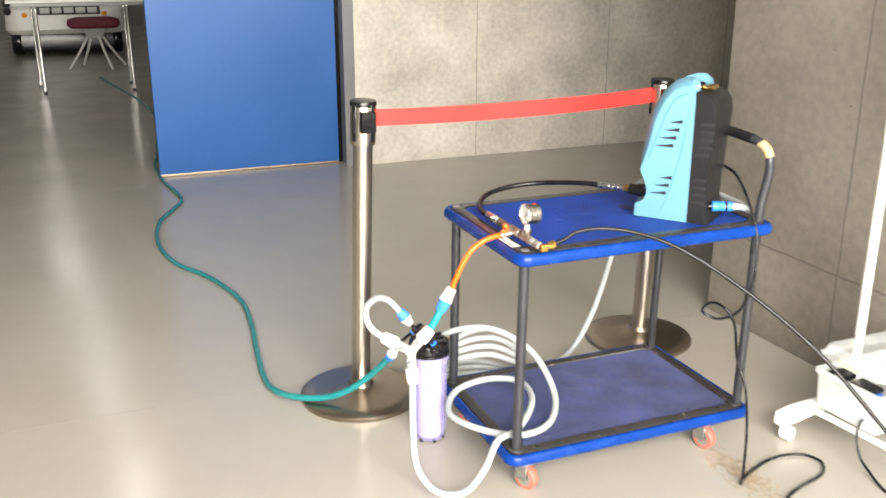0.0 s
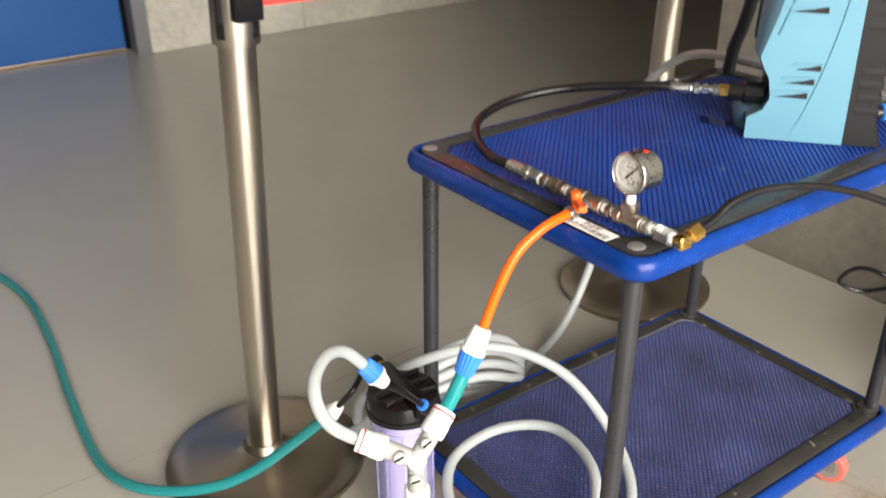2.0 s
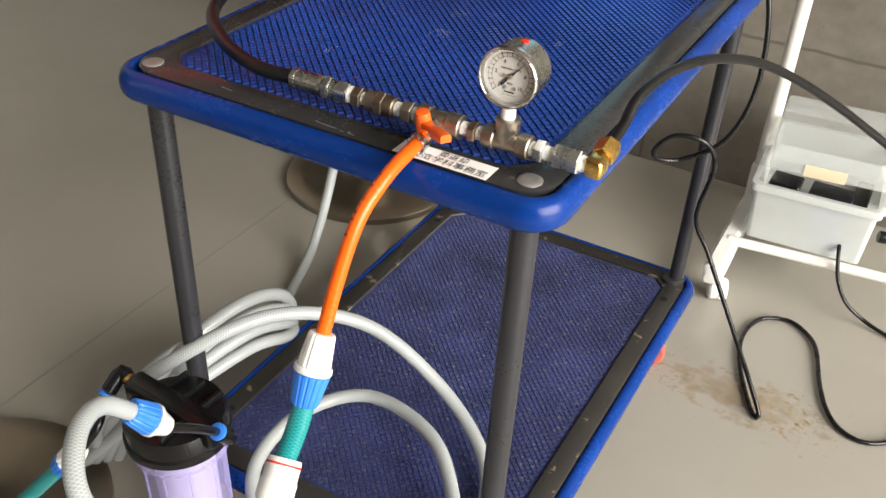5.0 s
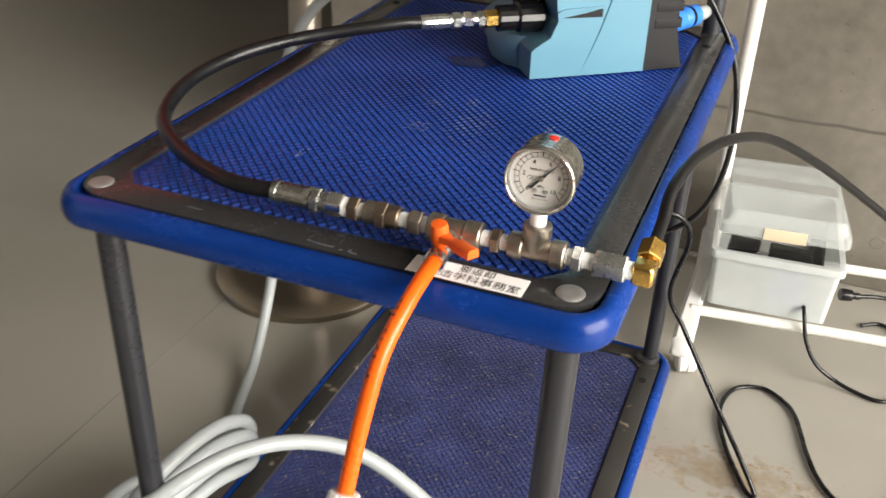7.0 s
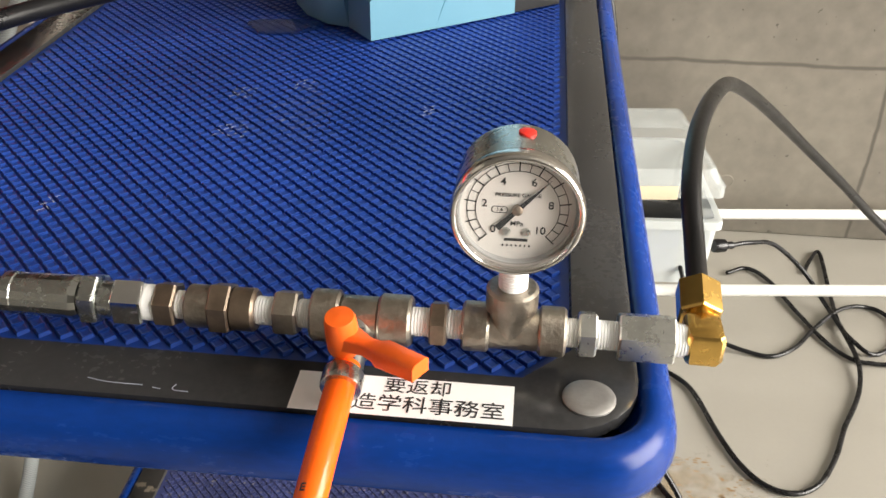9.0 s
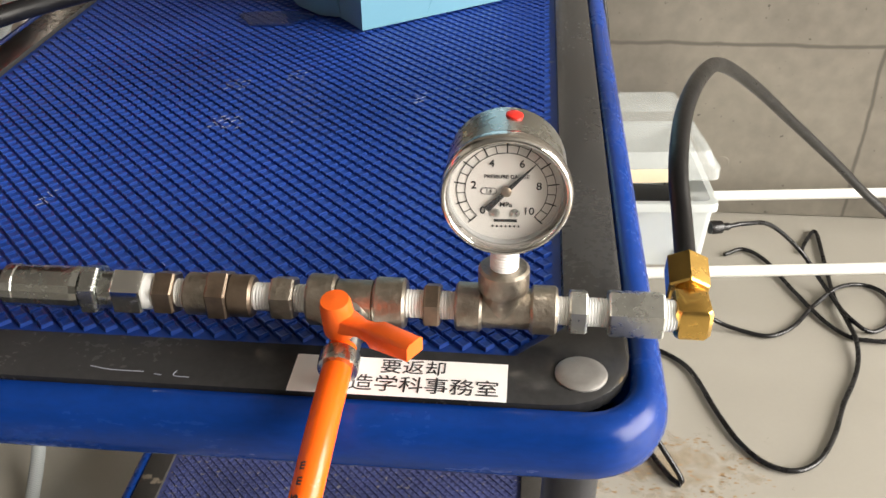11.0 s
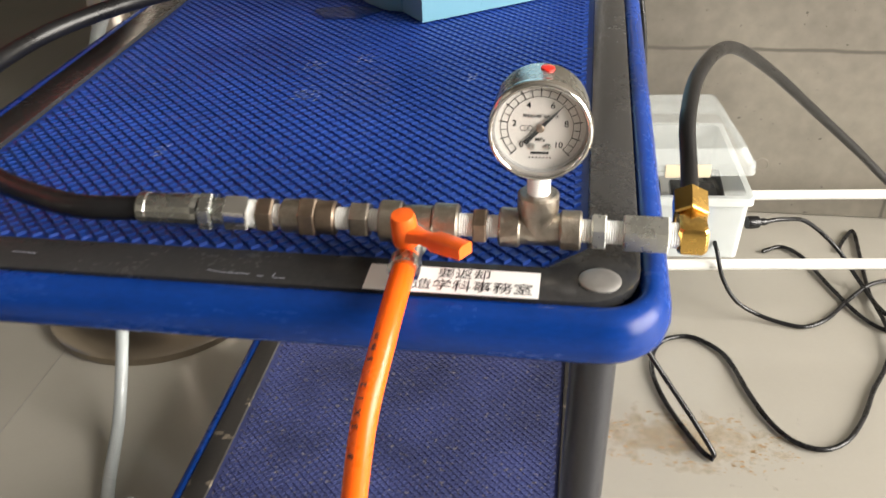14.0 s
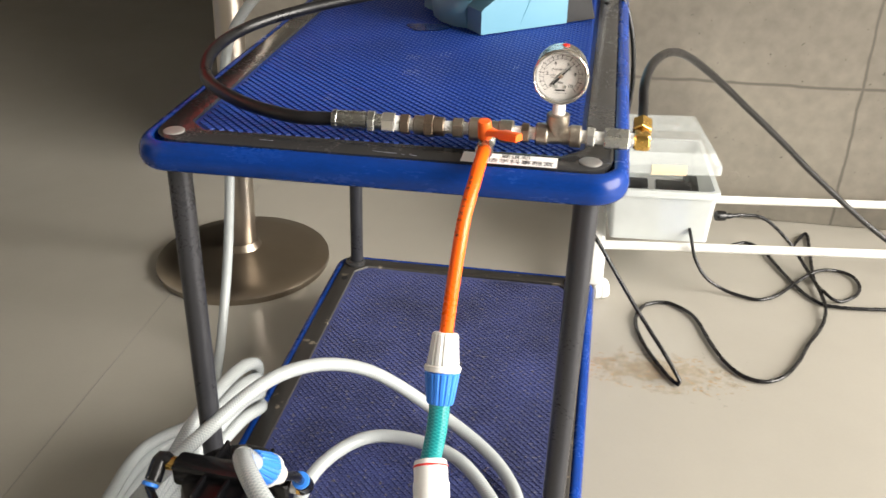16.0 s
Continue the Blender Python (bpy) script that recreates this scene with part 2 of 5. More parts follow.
def clear_plastic(name, colour, alpha, rough, braid=False):
    """Cloudy see-through plastic, with a white braid for hoses."""
    m = bpy.data.materials.new(name)
    m.use_nodes = True
    n, l = m.node_tree.nodes, m.node_tree.links
    b = n["Principled BSDF"]
    b.inputs["Roughness"].default_value = rough
    tc = n.new("ShaderNodeTexCoord")
    cloud = n.new("ShaderNodeTexNoise")
    cloud.inputs["Scale"].default_value = 18
    l.new(tc.outputs["Object"], cloud.inputs["Vector"])
    mix = n.new("ShaderNodeMix")
    mix.data_type = "RGBA"
    mix.inputs["A"].default_value, mix.inputs["B"].default_value = shade(colour, 0.88), shade(colour, 1.08)
    l.new(cloud.outputs["Fac"], mix.inputs["Factor"])
    l.new(mix.outputs["Result"], b.inputs["Base Color"])
    b.inputs["Alpha"].default_value = alpha
    if braid:
        uv = n.new("ShaderNodeSeparateXYZ")
        l.new(tc.outputs["UV"], uv.inputs[0])
        rows = []
        for sign in (1, -1):
            a = n.new("ShaderNodeMath")
            a.operation, a.inputs[1].default_value = "MULTIPLY", 8.0 * sign
            l.new(uv.outputs["X"], a.inputs[0])
            v = n.new("ShaderNodeMath")
            v.operation, v.inputs[1].default_value = "MULTIPLY", 300.0
            l.new(uv.outputs["Y"], v.inputs[0])
            s = n.new("ShaderNodeMath")
            s.operation = "ADD"
            l.new(a.outputs[0], s.inputs[0])
            l.new(v.outputs[0], s.inputs[1])
            f = n.new("ShaderNodeMath")
            f.operation, f.inputs[1].default_value = "PINGPONG", 0.5
            l.new(s.outputs[0], f.inputs[0])
            r = n.new("ShaderNodeMapRange")
            r.inputs["From Min"].default_value, r.inputs["From Max"].default_value = 0.06, 0.14
            r.inputs["To Min"].default_value, r.inputs["To Max"].default_value = 1.0, 0.0
            l.new(f.outputs[0], r.inputs["Value"])
            rows.append(r.outputs["Result"])
        mx = n.new("ShaderNodeMath")
        mx.operation = "MAXIMUM"
        l.new(rows[0], mx.inputs[0])
        l.new(rows[1], mx.inputs[1])
        w = n.new("ShaderNodeMix")
        w.data_type = "RGBA"
        w.inputs["B"].default_value = braid
        l.new(mx.outputs[0], w.inputs["Factor"])
        l.new(mix.outputs["Result"], w.inputs["A"])
        l.new(w.outputs["Result"], b.inputs["Base Color"])
        bp = n.new("ShaderNodeBump")
        bp.inputs["Strength"].default_value, bp.inputs["Distance"].default_value = 0.15, 0.0005
        l.new(mx.outputs[0], bp.inputs["Height"])
        l.new(bp.outputs["Normal"], b.inputs["Normal"])
    return m


M_CLEARHOSE = clear_plastic("clear_braided_hose", (0.36, 0.39, 0.395, 1), 0.86, 0.16, (0.52, 0.55, 0.555, 1))
M_TEALHOSE = clear_plastic("teal_braided_hose_braid", (0.003, 0.14, 0.155, 1), 1.0, 0.24, (0.035, 0.27, 0.27, 1))
M_TEALLINK = clear_plastic("bright_teal_braid", (0.005, 0.22, 0.24, 1), 0.9, 0.2, (0.03, 0.33, 0.34, 1))
M_BOX = clear_plastic("cloudy_box_plastic", (0.76, 0.80, 0.79, 1), 0.56, 0.3)
M_LID = clear_plastic("cloudy_lid_plastic", (0.74, 0.78, 0.77, 1), 0.30, 0.22)


def glass_mat(name, colour, rough, alpha):
    """A thin clear pane or film that mostly lets light straight through."""
    m = bpy.data.materials.new(name)
    m.use_nodes = True
    b = m.node_tree.nodes["Principled BSDF"]
    b.inputs["Base Color"].default_value, b.inputs["Roughness"].default_value = colour, rough
    b.inputs["Alpha"].default_value = alpha
    return m


M_GLASS = glass_mat("clear_glass", (1, 1, 1, 1), 0.03, 0.025)
M_WATER = glass_mat("water_film", (0.004, 0.02, 0.12, 1), 0.03, 0.5)


def stain_field(name, colour, centre, size):
    """A thin dried stain: patchy, fading out round its middle."""
    m = bpy.data.materials.new(name)
    m.use_nodes = True
    n, l = m.node_tree.nodes, m.node_tree.links
    b = n["Principled BSDF"]
    b.inputs["Base Color"].default_value, b.inputs["Roughness"].default_value = colour, 0.5
    tc, mp, ball, ns = n.new("ShaderNodeTexCoord"), n.new("ShaderNodeMapping"), n.new("ShaderNodeTexGradient"), n.new("ShaderNodeTexNoise")
    ball.gradient_type = "SPHERICAL"
    mp.inputs["Scale"].default_value = (1 / size[0], 1 / size[1], 1)
    mp.inputs["Location"].default_value = (-centre[0] / size[0], -centre[1] / size[1], 0)
    ns.inputs["Scale"].default_value, ns.inputs["Detail"].default_value = 38, 6
    l.new(tc.outputs["Object"], mp.inputs["Vector"])
    l.new(mp.outputs["Vector"], ball.inputs["Vector"])
    l.new(tc.outputs["Object"], ns.inputs["Vector"])
    add = n.new("ShaderNodeMath")
    add.operation, add.inputs[2].default_value = "MULTIPLY_ADD", -0.14
    add.inputs[1].default_value = 0.45
    l.new(ball.outputs["Fac"], add.inputs[0])
    s = n.new("ShaderNodeMath")
    s.operation = "ADD"
    l.new(add.outputs[0], s.inputs[0])
    l.new(ns.outputs["Fac"], s.inputs[1])
    r = n.new("ShaderNodeMapRange")
    r.inputs["From Min"].default_value, r.inputs["From Max"].default_value, r.inputs["To Max"].default_value = 0.50, 0.85, 0.32
    l.new(s.outputs[0], r.inputs["Value"])
    l.new(r.outputs["Result"], b.inputs["Alpha"])
    return m


M_STAINFIELD = stain_field("dried_rust_stain", (0.47, 0.36, 0.225, 1), (0.375, 0.655), (0.19, 0.08))

# ---- mesh building ----


class Geo:
    """Vertices and faces of one mesh."""

    def __init__(self):
        self.v, self.f, self.uv = [], [], {}

    def loft(self, rings, cap=True, closed=True):
        """Joins rings of equal length one after another."""
        at = len(self.v)
        k = len(rings[0])
        for r in rings:
            self.v += [tuple(p) for p in r]
        for i in range(len(rings) - 1):
            for j in range(k if closed else k - 1):
                a, b = at + i * k + j, at + i * k + (j + 1) % k
                self.f.append((a, b, b + k, a + k))
        if cap:
            self.f.append(tuple(range(at + k - 1, at - 1, -1)))
            e = at + (len(rings) - 1) * k
            self.f.append(tuple(range(e, e + k)))
        return self

    def box(self, lo, hi, r=0.0, m=None):
        """A box with bevelled edges."""
        (x0, y0, z0), (x1, y1, z1) = lo, hi
        r = min(r, (x1 - x0) / 2.01, (y1 - y0) / 2.01, (z1 - z0) / 2.01)

        def ring(i, z):
            a, b, c, d = x0 + i, x1 - i, y0 + i, y1 - i
            if r <= 0:
                return [(a, c, z), (b, c, z), (b, d, z), (a, d, z)]
            e = r * 0.6
            return [(a + e, c, z), (b - e, c, z), (b, c + e, z), (b, d - e, z), (b - e, d, z), (a + e, d, z), (a, d - e, z), (a, c + e, z)]
        rings = [ring(0, z0), ring(0, z1)] if r <= 0 else [ring(r, z0), ring(r * 0.3, z0 + r * 0.3), ring(0, z0 + r), ring(0, z1 - r), ring(r * 0.3, z1 - r * 0.3), ring(r, z1)]
        if m is not None:
            rings = [[m @ Vector(p) for p in q] for q in rings]
        return self.loft(rings)

    def lathe(self, prof, m=None, seg=28):
        """Turns (radius, height) pairs round z, then sets them by m."""
        rings = []
        for rad, h in prof:
            q = [Vector((rad * math.cos(2 * math.pi * i / seg), rad * math.sin(2 * math.pi * i / seg), h)) for i in range(seg)]
            rings.append([m @ p for p in q] if m is not None else q)
        return self.loft(rings)

    def prism(self, outline, h0, h1, m=None, edge=0.0):
        """A flat outline raised from h0 to h1, its rims eased by edge."""
        c = Vector((sum(p[0] for p in outline) / len(outline), sum(p[1] for p in outline) / len(outline)))

        def ring(h, inset):
            out = []
            for p in outline:
                d = Vector(p) - c
                k = max(0.0, 1 - inset / max(d.length, 1e-6))
                q = c + d * k
                out.append(Vector((q.x, q.y, h)))
            return [m @ p for p in out] if m is not None else out
        if edge > 0:
            return self.loft([ring(h0, edge), ring(h0 + edge, 0), ring(h1 - edge, 0), ring(h1, edge)])
        return self.loft([ring(h0, 0), ring(h1, 0)])

    def tube(self, pts, radius, seg=14, cap=True):
        """A round hose along points; UV x runs round it and y along it in metres."""
        pts = [Vector(p) for p in pts]
        tang = [(pts[min(i + 1, len(pts) - 1)] - pts[max(i - 1, 0)]).normalized() for i in range(len(pts))]
        up = Vector((0, 0, 1)) if abs(tang[0].z) < 0.9 else Vector((1, 0, 0))
        side = tang[0].cross(up).normalized()
        rings, along, total = [], [], 0.0
        for i, p in enumerate(pts):
            if i:
                total += (p - pts[i - 1]).length
                side = (side - tang[i] * side.dot(tang[i])).normalized()
            other = tang[i].cross(side)
            rad = radius[i] if isinstance(radius, (list, tuple)) else radius
            rings.append([p + (side * math.cos(2 * math.pi * j / seg) + other * math.sin(2 * math.pi * j / seg)) * rad for j in range(seg)])
            along.append(total)
        first = len(self.f)
        self.loft(rings, cap)
        for i in range(len(pts) - 1):
            for j in range(seg):
                u0, u1 = j / seg, (j + 1) / seg
                self.uv[first + i * seg + j] = ((u0, along[i]), (u1, along[i]), (u1, along[i + 1]), (u0, along[i + 1]))
        return self

    def mesh(self, name, mat, sharp=38):
        me = bpy.data.meshes.new(name)
        me.from_pydata(self.v, [], self.f)
        if self.uv:
            lay = me.uv_layers.new(name="UVMap")
            for fi, quad in self.uv.items():
                for k, li in enumerate(me.polygons[fi].loop_indices):
                    lay.data[li].uv = quad[k]
        me.polygons.foreach_set("use_smooth", [True] * len(me.polygons))
        bm = bmesh.new()
        bm.from_mesh(me)
        bmesh.ops.recalc_face_normals(bm, faces=bm.faces)
        bm.to_mesh(me)
        bm.free()
        me.set_sharp_from_angle(angle=radians(sharp))
        me.materials.append(mat)
        return me


def part(name, geo, mat, parent=None, label="", sharp=38):
    ob = new(name, geo.mesh(name, mat, sharp))
    if parent is not None:
        ob.parent = parent
    return tagged(ob, label)


def thing(name, label, category, group="", kind=""):
    return tagged(new(name), label, category, group, kind)


def curve(points, step=0.008):
    """A smooth line through points."""
    p = [Vector(q) for q in points]
    p = [2 * p[0] - p[1], *p, 2 * p[-1] - p[-2]]
    out = []
    for i in range(1, len(p) - 2):
        a, b, c, d = p[i - 1], p[i], p[i + 1], p[i + 2]
        k = max(2, int((c - b).length / step))
        for j in range(k):
            t = j / k
            out.append(0.5 * (2 * b + (c - a) * t + (2 * a - 5 * b + 4 * c - d) * t * t + (3 * b - a - 3 * c + d) * t ** 3))
    out.append(p[-2])
    return out


def ring_rect(x0, x1, y0, y1, r, z, n=7):
    out = []
    for cx, cy, a0 in ((x1 - r, y0 + r, -90), (x1 - r, y1 - r, 0), (x0 + r, y1 - r, 90), (x0 + r, y0 + r, 180)):
        for i in range(n):
            a = radians(a0 + 90 * i / (n - 1))
            out.append((cx + r * math.cos(a), cy + r * math.sin(a), z))
    return out


def aim(p, d, up=(0, 0, 1)):
    """A pose at p whose z axis runs along d."""
    z = Vector(d).normalized()
    x = Vector(up).cross(z)
    x = x.normalized() if x.length > 1e-4 else Vector((1, 0, 0))
    y = z.cross(x)
    return Matrix.Translation(p) @ Matrix((x, y, z)).transposed().to_4x4()


def hexagon(r):
    return [(r * math.cos(radians(60 * i + 30)), r * math.sin(radians(60 * i + 30))) for i in range(6)]


def text_part(name, body, size, m, mat, parent, flat=0.0002, bold=0.0):
    cu = bpy.data.curves.new(name, "FONT")
    cu.offset = bold
    cu.body, cu.size, cu.align_x, cu.align_y, cu.extrude = body, size, "CENTER", "CENTER", flat
    tmp = bpy.data.objects.new(name, cu)
    scene.collection.objects.link(tmp)
    bpy.context.view_layer.update()
    me = bpy.data.meshes.new_from_object(tmp.evaluated_get(bpy.context.evaluated_depsgraph_get()))
    bpy.data.objects.remove(tmp)
    me.materials.clear()
    me.materials.append(mat)
    ob = new(name, me)
    ob.parent, ob.matrix_local = parent, m
    return ob


# ---- the large structure ----
NORTH, WEST, EAST = 1.335, -3.665, 4.8


def structure(name, geo, mat, label, category):
    return tagged(part(name, geo, mat), label, category, kind="structure")


structure("floor", Geo().box((-17, -7, -0.2), (EAST, 6.2, 0)), M_FLOOR, "sealed grey concrete floor with a soft sheen", "floor")
structure("ceiling", Geo().box((-17, -7, 4.2), (EAST, 6.2, 4.4)), M_CEIL, "plain pale ceiling above the hall", "ceiling")
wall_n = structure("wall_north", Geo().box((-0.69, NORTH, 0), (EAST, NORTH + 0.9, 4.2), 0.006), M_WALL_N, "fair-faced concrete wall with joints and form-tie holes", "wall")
# recess walls carry their shade as a dark base colour
structure("wall_corridor_end", Geo().box((WEST, 5.9, 0), (-0.69, 6.2, 4.2)), M_RECESS_SHADE, "dark painted wall closing the recess", "wall")
structure("wall_corridor_side", Geo().box((-0.69, NORTH + 0.9, 0), (-0.39, 6.2, 4.2)), M_RECESS_SHADE, "dark painted side wall of the recess", "wall")
wall_w = structure("wall_west", Geo().box((WEST - 0.3, 0.737, 0), (WEST, 6.2, 4.2), 0.004), M_WALL_W_LIT, "pale fair-faced concrete wall behind the barrier", "wall")
structure("wall_west_head", Geo().box((WEST - 0.3, -7, 2.6), (WEST, 0.737, 4.2)), M_WALL_W_LIT, "concrete wall above the wide doorway", "wall")
structure("wall_south", Geo().box((-17, -7.2, 0), (EAST, -7, 4.2)), M_PLASTER, "plain plastered wall", "wall")
structure("wall_hall_north", Geo().box((-17, 3.2, 0), (WEST - 0.3, 3.4, 4.2)), M_PLASTER, "plain plastered hall wall", "wall")
structure("wall_hall_end", Geo().box((-17.2, -7, 0), (-17, 3.2, 4.2)), M_PLASTER, "plain plastered end wall of the hall", "wall")
# east wall with a wide window opening
for lo, hi in (((EAST, -7, 0), (EAST + 0.2, 6.2, 0.3)), ((EAST, -7, 3.9), (EAST + 0.2, 6.2, 4.2)), ((EAST, -7, 0.3), (EAST + 0.2, -3.4, 3.9)), ((EAST, 1.3, 0.3), (EAST + 0.2, 6.2, 3.9))):
    structure("wall_east", Geo().box(lo, hi), M_PLASTER, "plastered wall round the wide window", "wall")
win = thing("window_1", "wide clear window with grey metal frame", "window", kind="structure")
for y in (-3.37, -1.8, -0.27, 1.27):
    part("window_frame", Geo().box((EAST + 0.05, y - 0.03, 0.3), (EAST + 0.12, y + 0.03, 3.9), 0.004), M_STEELGREY, win)
for z in (0.3, 3.84):
    part("window_frame", Geo().box((EAST + 0.05, -3.34, z), (EAST + 0.12, 1.24, z + 0.06), 0.004), M_STEELGREY, win)
structure("ground", Geo().box((EAST + 0.2, -400, -0.6), (800, 400, -0.5)), M_FLOOR, "pale paved ground outside the window", "ground")

# form-tie holes and floor joints
for x, z in ((-0.34, 0.10), (0.12, 0.10), (0.56, 0.11), (-0.30, 0.56), (-0.29, 1.02), (0.14, 0.56), (0.58, 0.57), (0.16, 1.02)):
    h = Geo().lathe([(0.0145, -0.004), (0.0145, 0.0005), (0.0125, 0.001), (0.0115, -0.003), (0.0, -0.0032)], aim((x, NORTH, z), (0, -1, 0)), 20)
    part("form_tie_plug", h, M_WALL_N, wall_n)
for y, z in ((1.05, 0.35), (2.2, 0.37), (1.35, 0.95), (2.9, 0.9)):
    part("form_tie_plug", Geo().lathe([(0.0145, -0.004), (0.0145, 0.0005), (0.0125, 0.001), (0.0115, -0.003), (0.0, -0.0032)], aim((WEST, y, z), (1, 0, 0)), 20), M_WALL_N, wall_w)
JOINT = material("floor_joint", (0.28, 0.265, 0.24, 1), 0.7, grain=100, vary=0.2)
for x in (-0.632, -3.6, 2.3):
    structure("floor_joint", Geo().box((x - 0.0012, -6.9, 0.0002), (x + 0.0012, 1.3, 0.0006)), JOINT, "fine joint sawn in the concrete floor", "joint")

# blue sliding door with its grey jamb
door = thing("door_1", "large blue painted sliding door standing partly open", "door", kind="structure")
part("door_panel", Geo().box((-3.87, -0.468, 0.012), (-3.81, 0.694, 2.55), 0.004), M_DOORBLUE, door)
part("door_edge", Geo().box((-3.874, 0.694, 0.006), (-3.806, 0.719, 2.55), 0.003), M_BLACK, door, "black rubber edge")
part("door_jamb", Geo().box((-3.865, 0.721, 0), (-3.665, 0.737, 2.6), 0.002), M_STEELGREY, door, "grey steel jamb")
part("door_jamb", Geo().box((-3.665, 0.703, 0), (-3.655, 0.775, 2.6), 0.002), M_STEELGREY, door, "grey steel jamb")
part("bottom_seal", Geo().box((-3.808, -0.462, 0.001), (-3.802, 0.69, 0.016), 0.001), M_BROWN, door, "thin brown bottom seal")

# ---- the two-deck trolley ----
DECK, LOW = 0.67, 0.122


def trolley_deck(parent, top, mat_m, frame_m, pitch, old):
    """One deck: rounded blue bumper, grey frame with cut corners, ribbed mat, rivets."""
    x0, x1, y0, y1 = -0.254, 0.2535, 0.0155, 0.784
    R = 0.038
    deck = part("deck", Geo().loft([ring_rect(x0 + 0.03, x1 - 0.03, y0 + 0.03, y1 - 0.03, R - 0.02, top - 0.031), ring_rect(x0 + 0.03, x1 - 0.03, y0 + 0.03, y1 - 0.03, R - 0.02, top - 0.006)]), frame_m, parent)
    prof = [(0.034, -0.031), (0.011, -0.0335), (0.004, -0.032), (0.0006, -0.028), (-0.001, -0.021), (-0.0004, -0.014), (0.002, -0.008), (0.0055, -0.0038), (0.010, -0.0022), (0.0140, -0.0026), (0.0162, -0.0050), (0.0168, -0.010), (0.034, -0.02)]
    part("bumper", Geo().loft([ring_rect(x0 + i, x1 - i, y0 + i, y1 - i, max(R - i, 0.012), top + z, 9) for i, z in prof], cap=False), M_RIM, deck, "blue rubber bumper", sharp=60)
    # grey frame: a raised border whose inner edge has cut corners
    inner = 0.046

    def cut_ring(i, c, z):
        a, b, p, q = x0 + i, x1 - i, y0 + i, y1 - i
        pts = [(b - c, p), (b, p + c), (b, q - c), (b - c, q), (a + c, q), (a, q - c), (a, p + c), (a + c, p)]
        out = []
        # seven points a corner, to meet the outer ring one to one
        corner = [((b - c, p), (b, p + c)), ((b, q - c), (b - c, q)), ((a + c, q), (a, q - c)), ((a, p + c), (a + c, p))]
        for s, e in corner:
            out += [(s[0] + (e[0] - s[0]) * k / 6, s[1] + (e[1] - s[1]) * k / 6, z) for k in range(7)]
        return out
    border = Geo().loft([ring_rect(x0 + 0.0165, x1 - 0.0165, y0 + 0.0165, y1 - 0.0165, 0.034, top - 0.008), ring_rect(x0 + 0.0165, x1 - 0.0165, y0 + 0.0165, y1 - 0.0165, 0.034, top - 0.002),
                         ring_rect(x0 + 0.019, x1 - 0.019, y0 + 0.019, y1 - 0.019, 0.032, top), cut_ring(inner - 0.001, 0.022, top), cut_ring(inner, 0.022, top - 0.004)], cap=False)
    part("border_frame", border, frame_m, deck, sharp=50)
    # mat with square studs set on the diagonal: wide grooves one way, narrow ones the other
    mat = part("mat", Geo().loft([cut_ring(inner - 0.0005, 0.022, top - 0.006), cut_ring(inner - 0.0005, 0.022, top - 0.0034)]), mat_m, deck)
    g = Geo()
    u, v = Vector((1, -1, 0)) / math.sqrt(2), Vector((1, 1, 0)) / math.sqrt(2)
    hu, hv, low_z, high_z = pitch * 0.46, pitch * 0.41, top - 0.0036, top - (0.0022 if old else 0.0014)
    n = int(0.9 / pitch)
    for i in range(-n, n):
        for j in range(-n, n):
            c = Vector((0, 0.4, 0)) + (u * i + v * j) * pitch
            lx, ly = abs(c.x) - (x1 - inner - 0.0045), max(y0 + inner + 0.0045 - c.y, c.y - (y1 - inner - 0.0045))
            if lx > 0 or ly > 0 or lx + ly > -0.020:
                continue

            def ring(k, z):
                return [(c.x + u.x * a * hu * k + v.x * b * hv * k, c.y + u.y * a * hu * k + v.y * b * hv * k, z) for a, b in ((-1, -1), (1, -1), (1, 1), (-1, 1))]
            g.loft([ring(1.0, low_z), ring(0.90, high_z - 0.0003), ring(0.78, high_z), ring(0.52, high_z - 0.0004)])
            g.f.pop(-2)
    tagged(part("mat_relief", g, mat_m, mat, sharp=20), kind="stuff")
    if not old:
        for x, y in ((-0.215, 0.05), (0.215, 0.05), (-0.215, 0.745)):
            part("rivet", Geo().lathe([(0.0112, -0.002), (0.0114, 0.0008), (0.0104, 0.0016), (0.006, 0.0019), (0.0, 0.0019)], pose(x, y, top), 32), M_RIVET, deck, "flat silver rivet cap")
        for x in (-0.22, 0.22):
            part("screw", Geo().lathe([(0.005, -0.001), (0.005, 0.0012), (0.0035, 0.002), (0.0, 0.0022)], pose(x, 0.682, top), 14), M_BLACK, deck)
    else:
        for x in (-0.22, 0.22):
            for y in (0.11, 0.686):
                part("screw_hole", Geo().lathe([(0.006, -0.001), (0.006, 0.0008), (0.004, 0.0009), (0.0, 0.0008)], pose(x, y, top), 14), M_DARK, deck)
        for x in (-0.215, 0.215):
            for y in (0.05, 0.748):
                part("leg_socket", Geo().lathe([(0.020, -0.001), (0.0195, 0.004), (0.016, 0.007), (0.0135, 0.007)], pose(x, y, top), 24), M_FRAME, deck)
    return deck


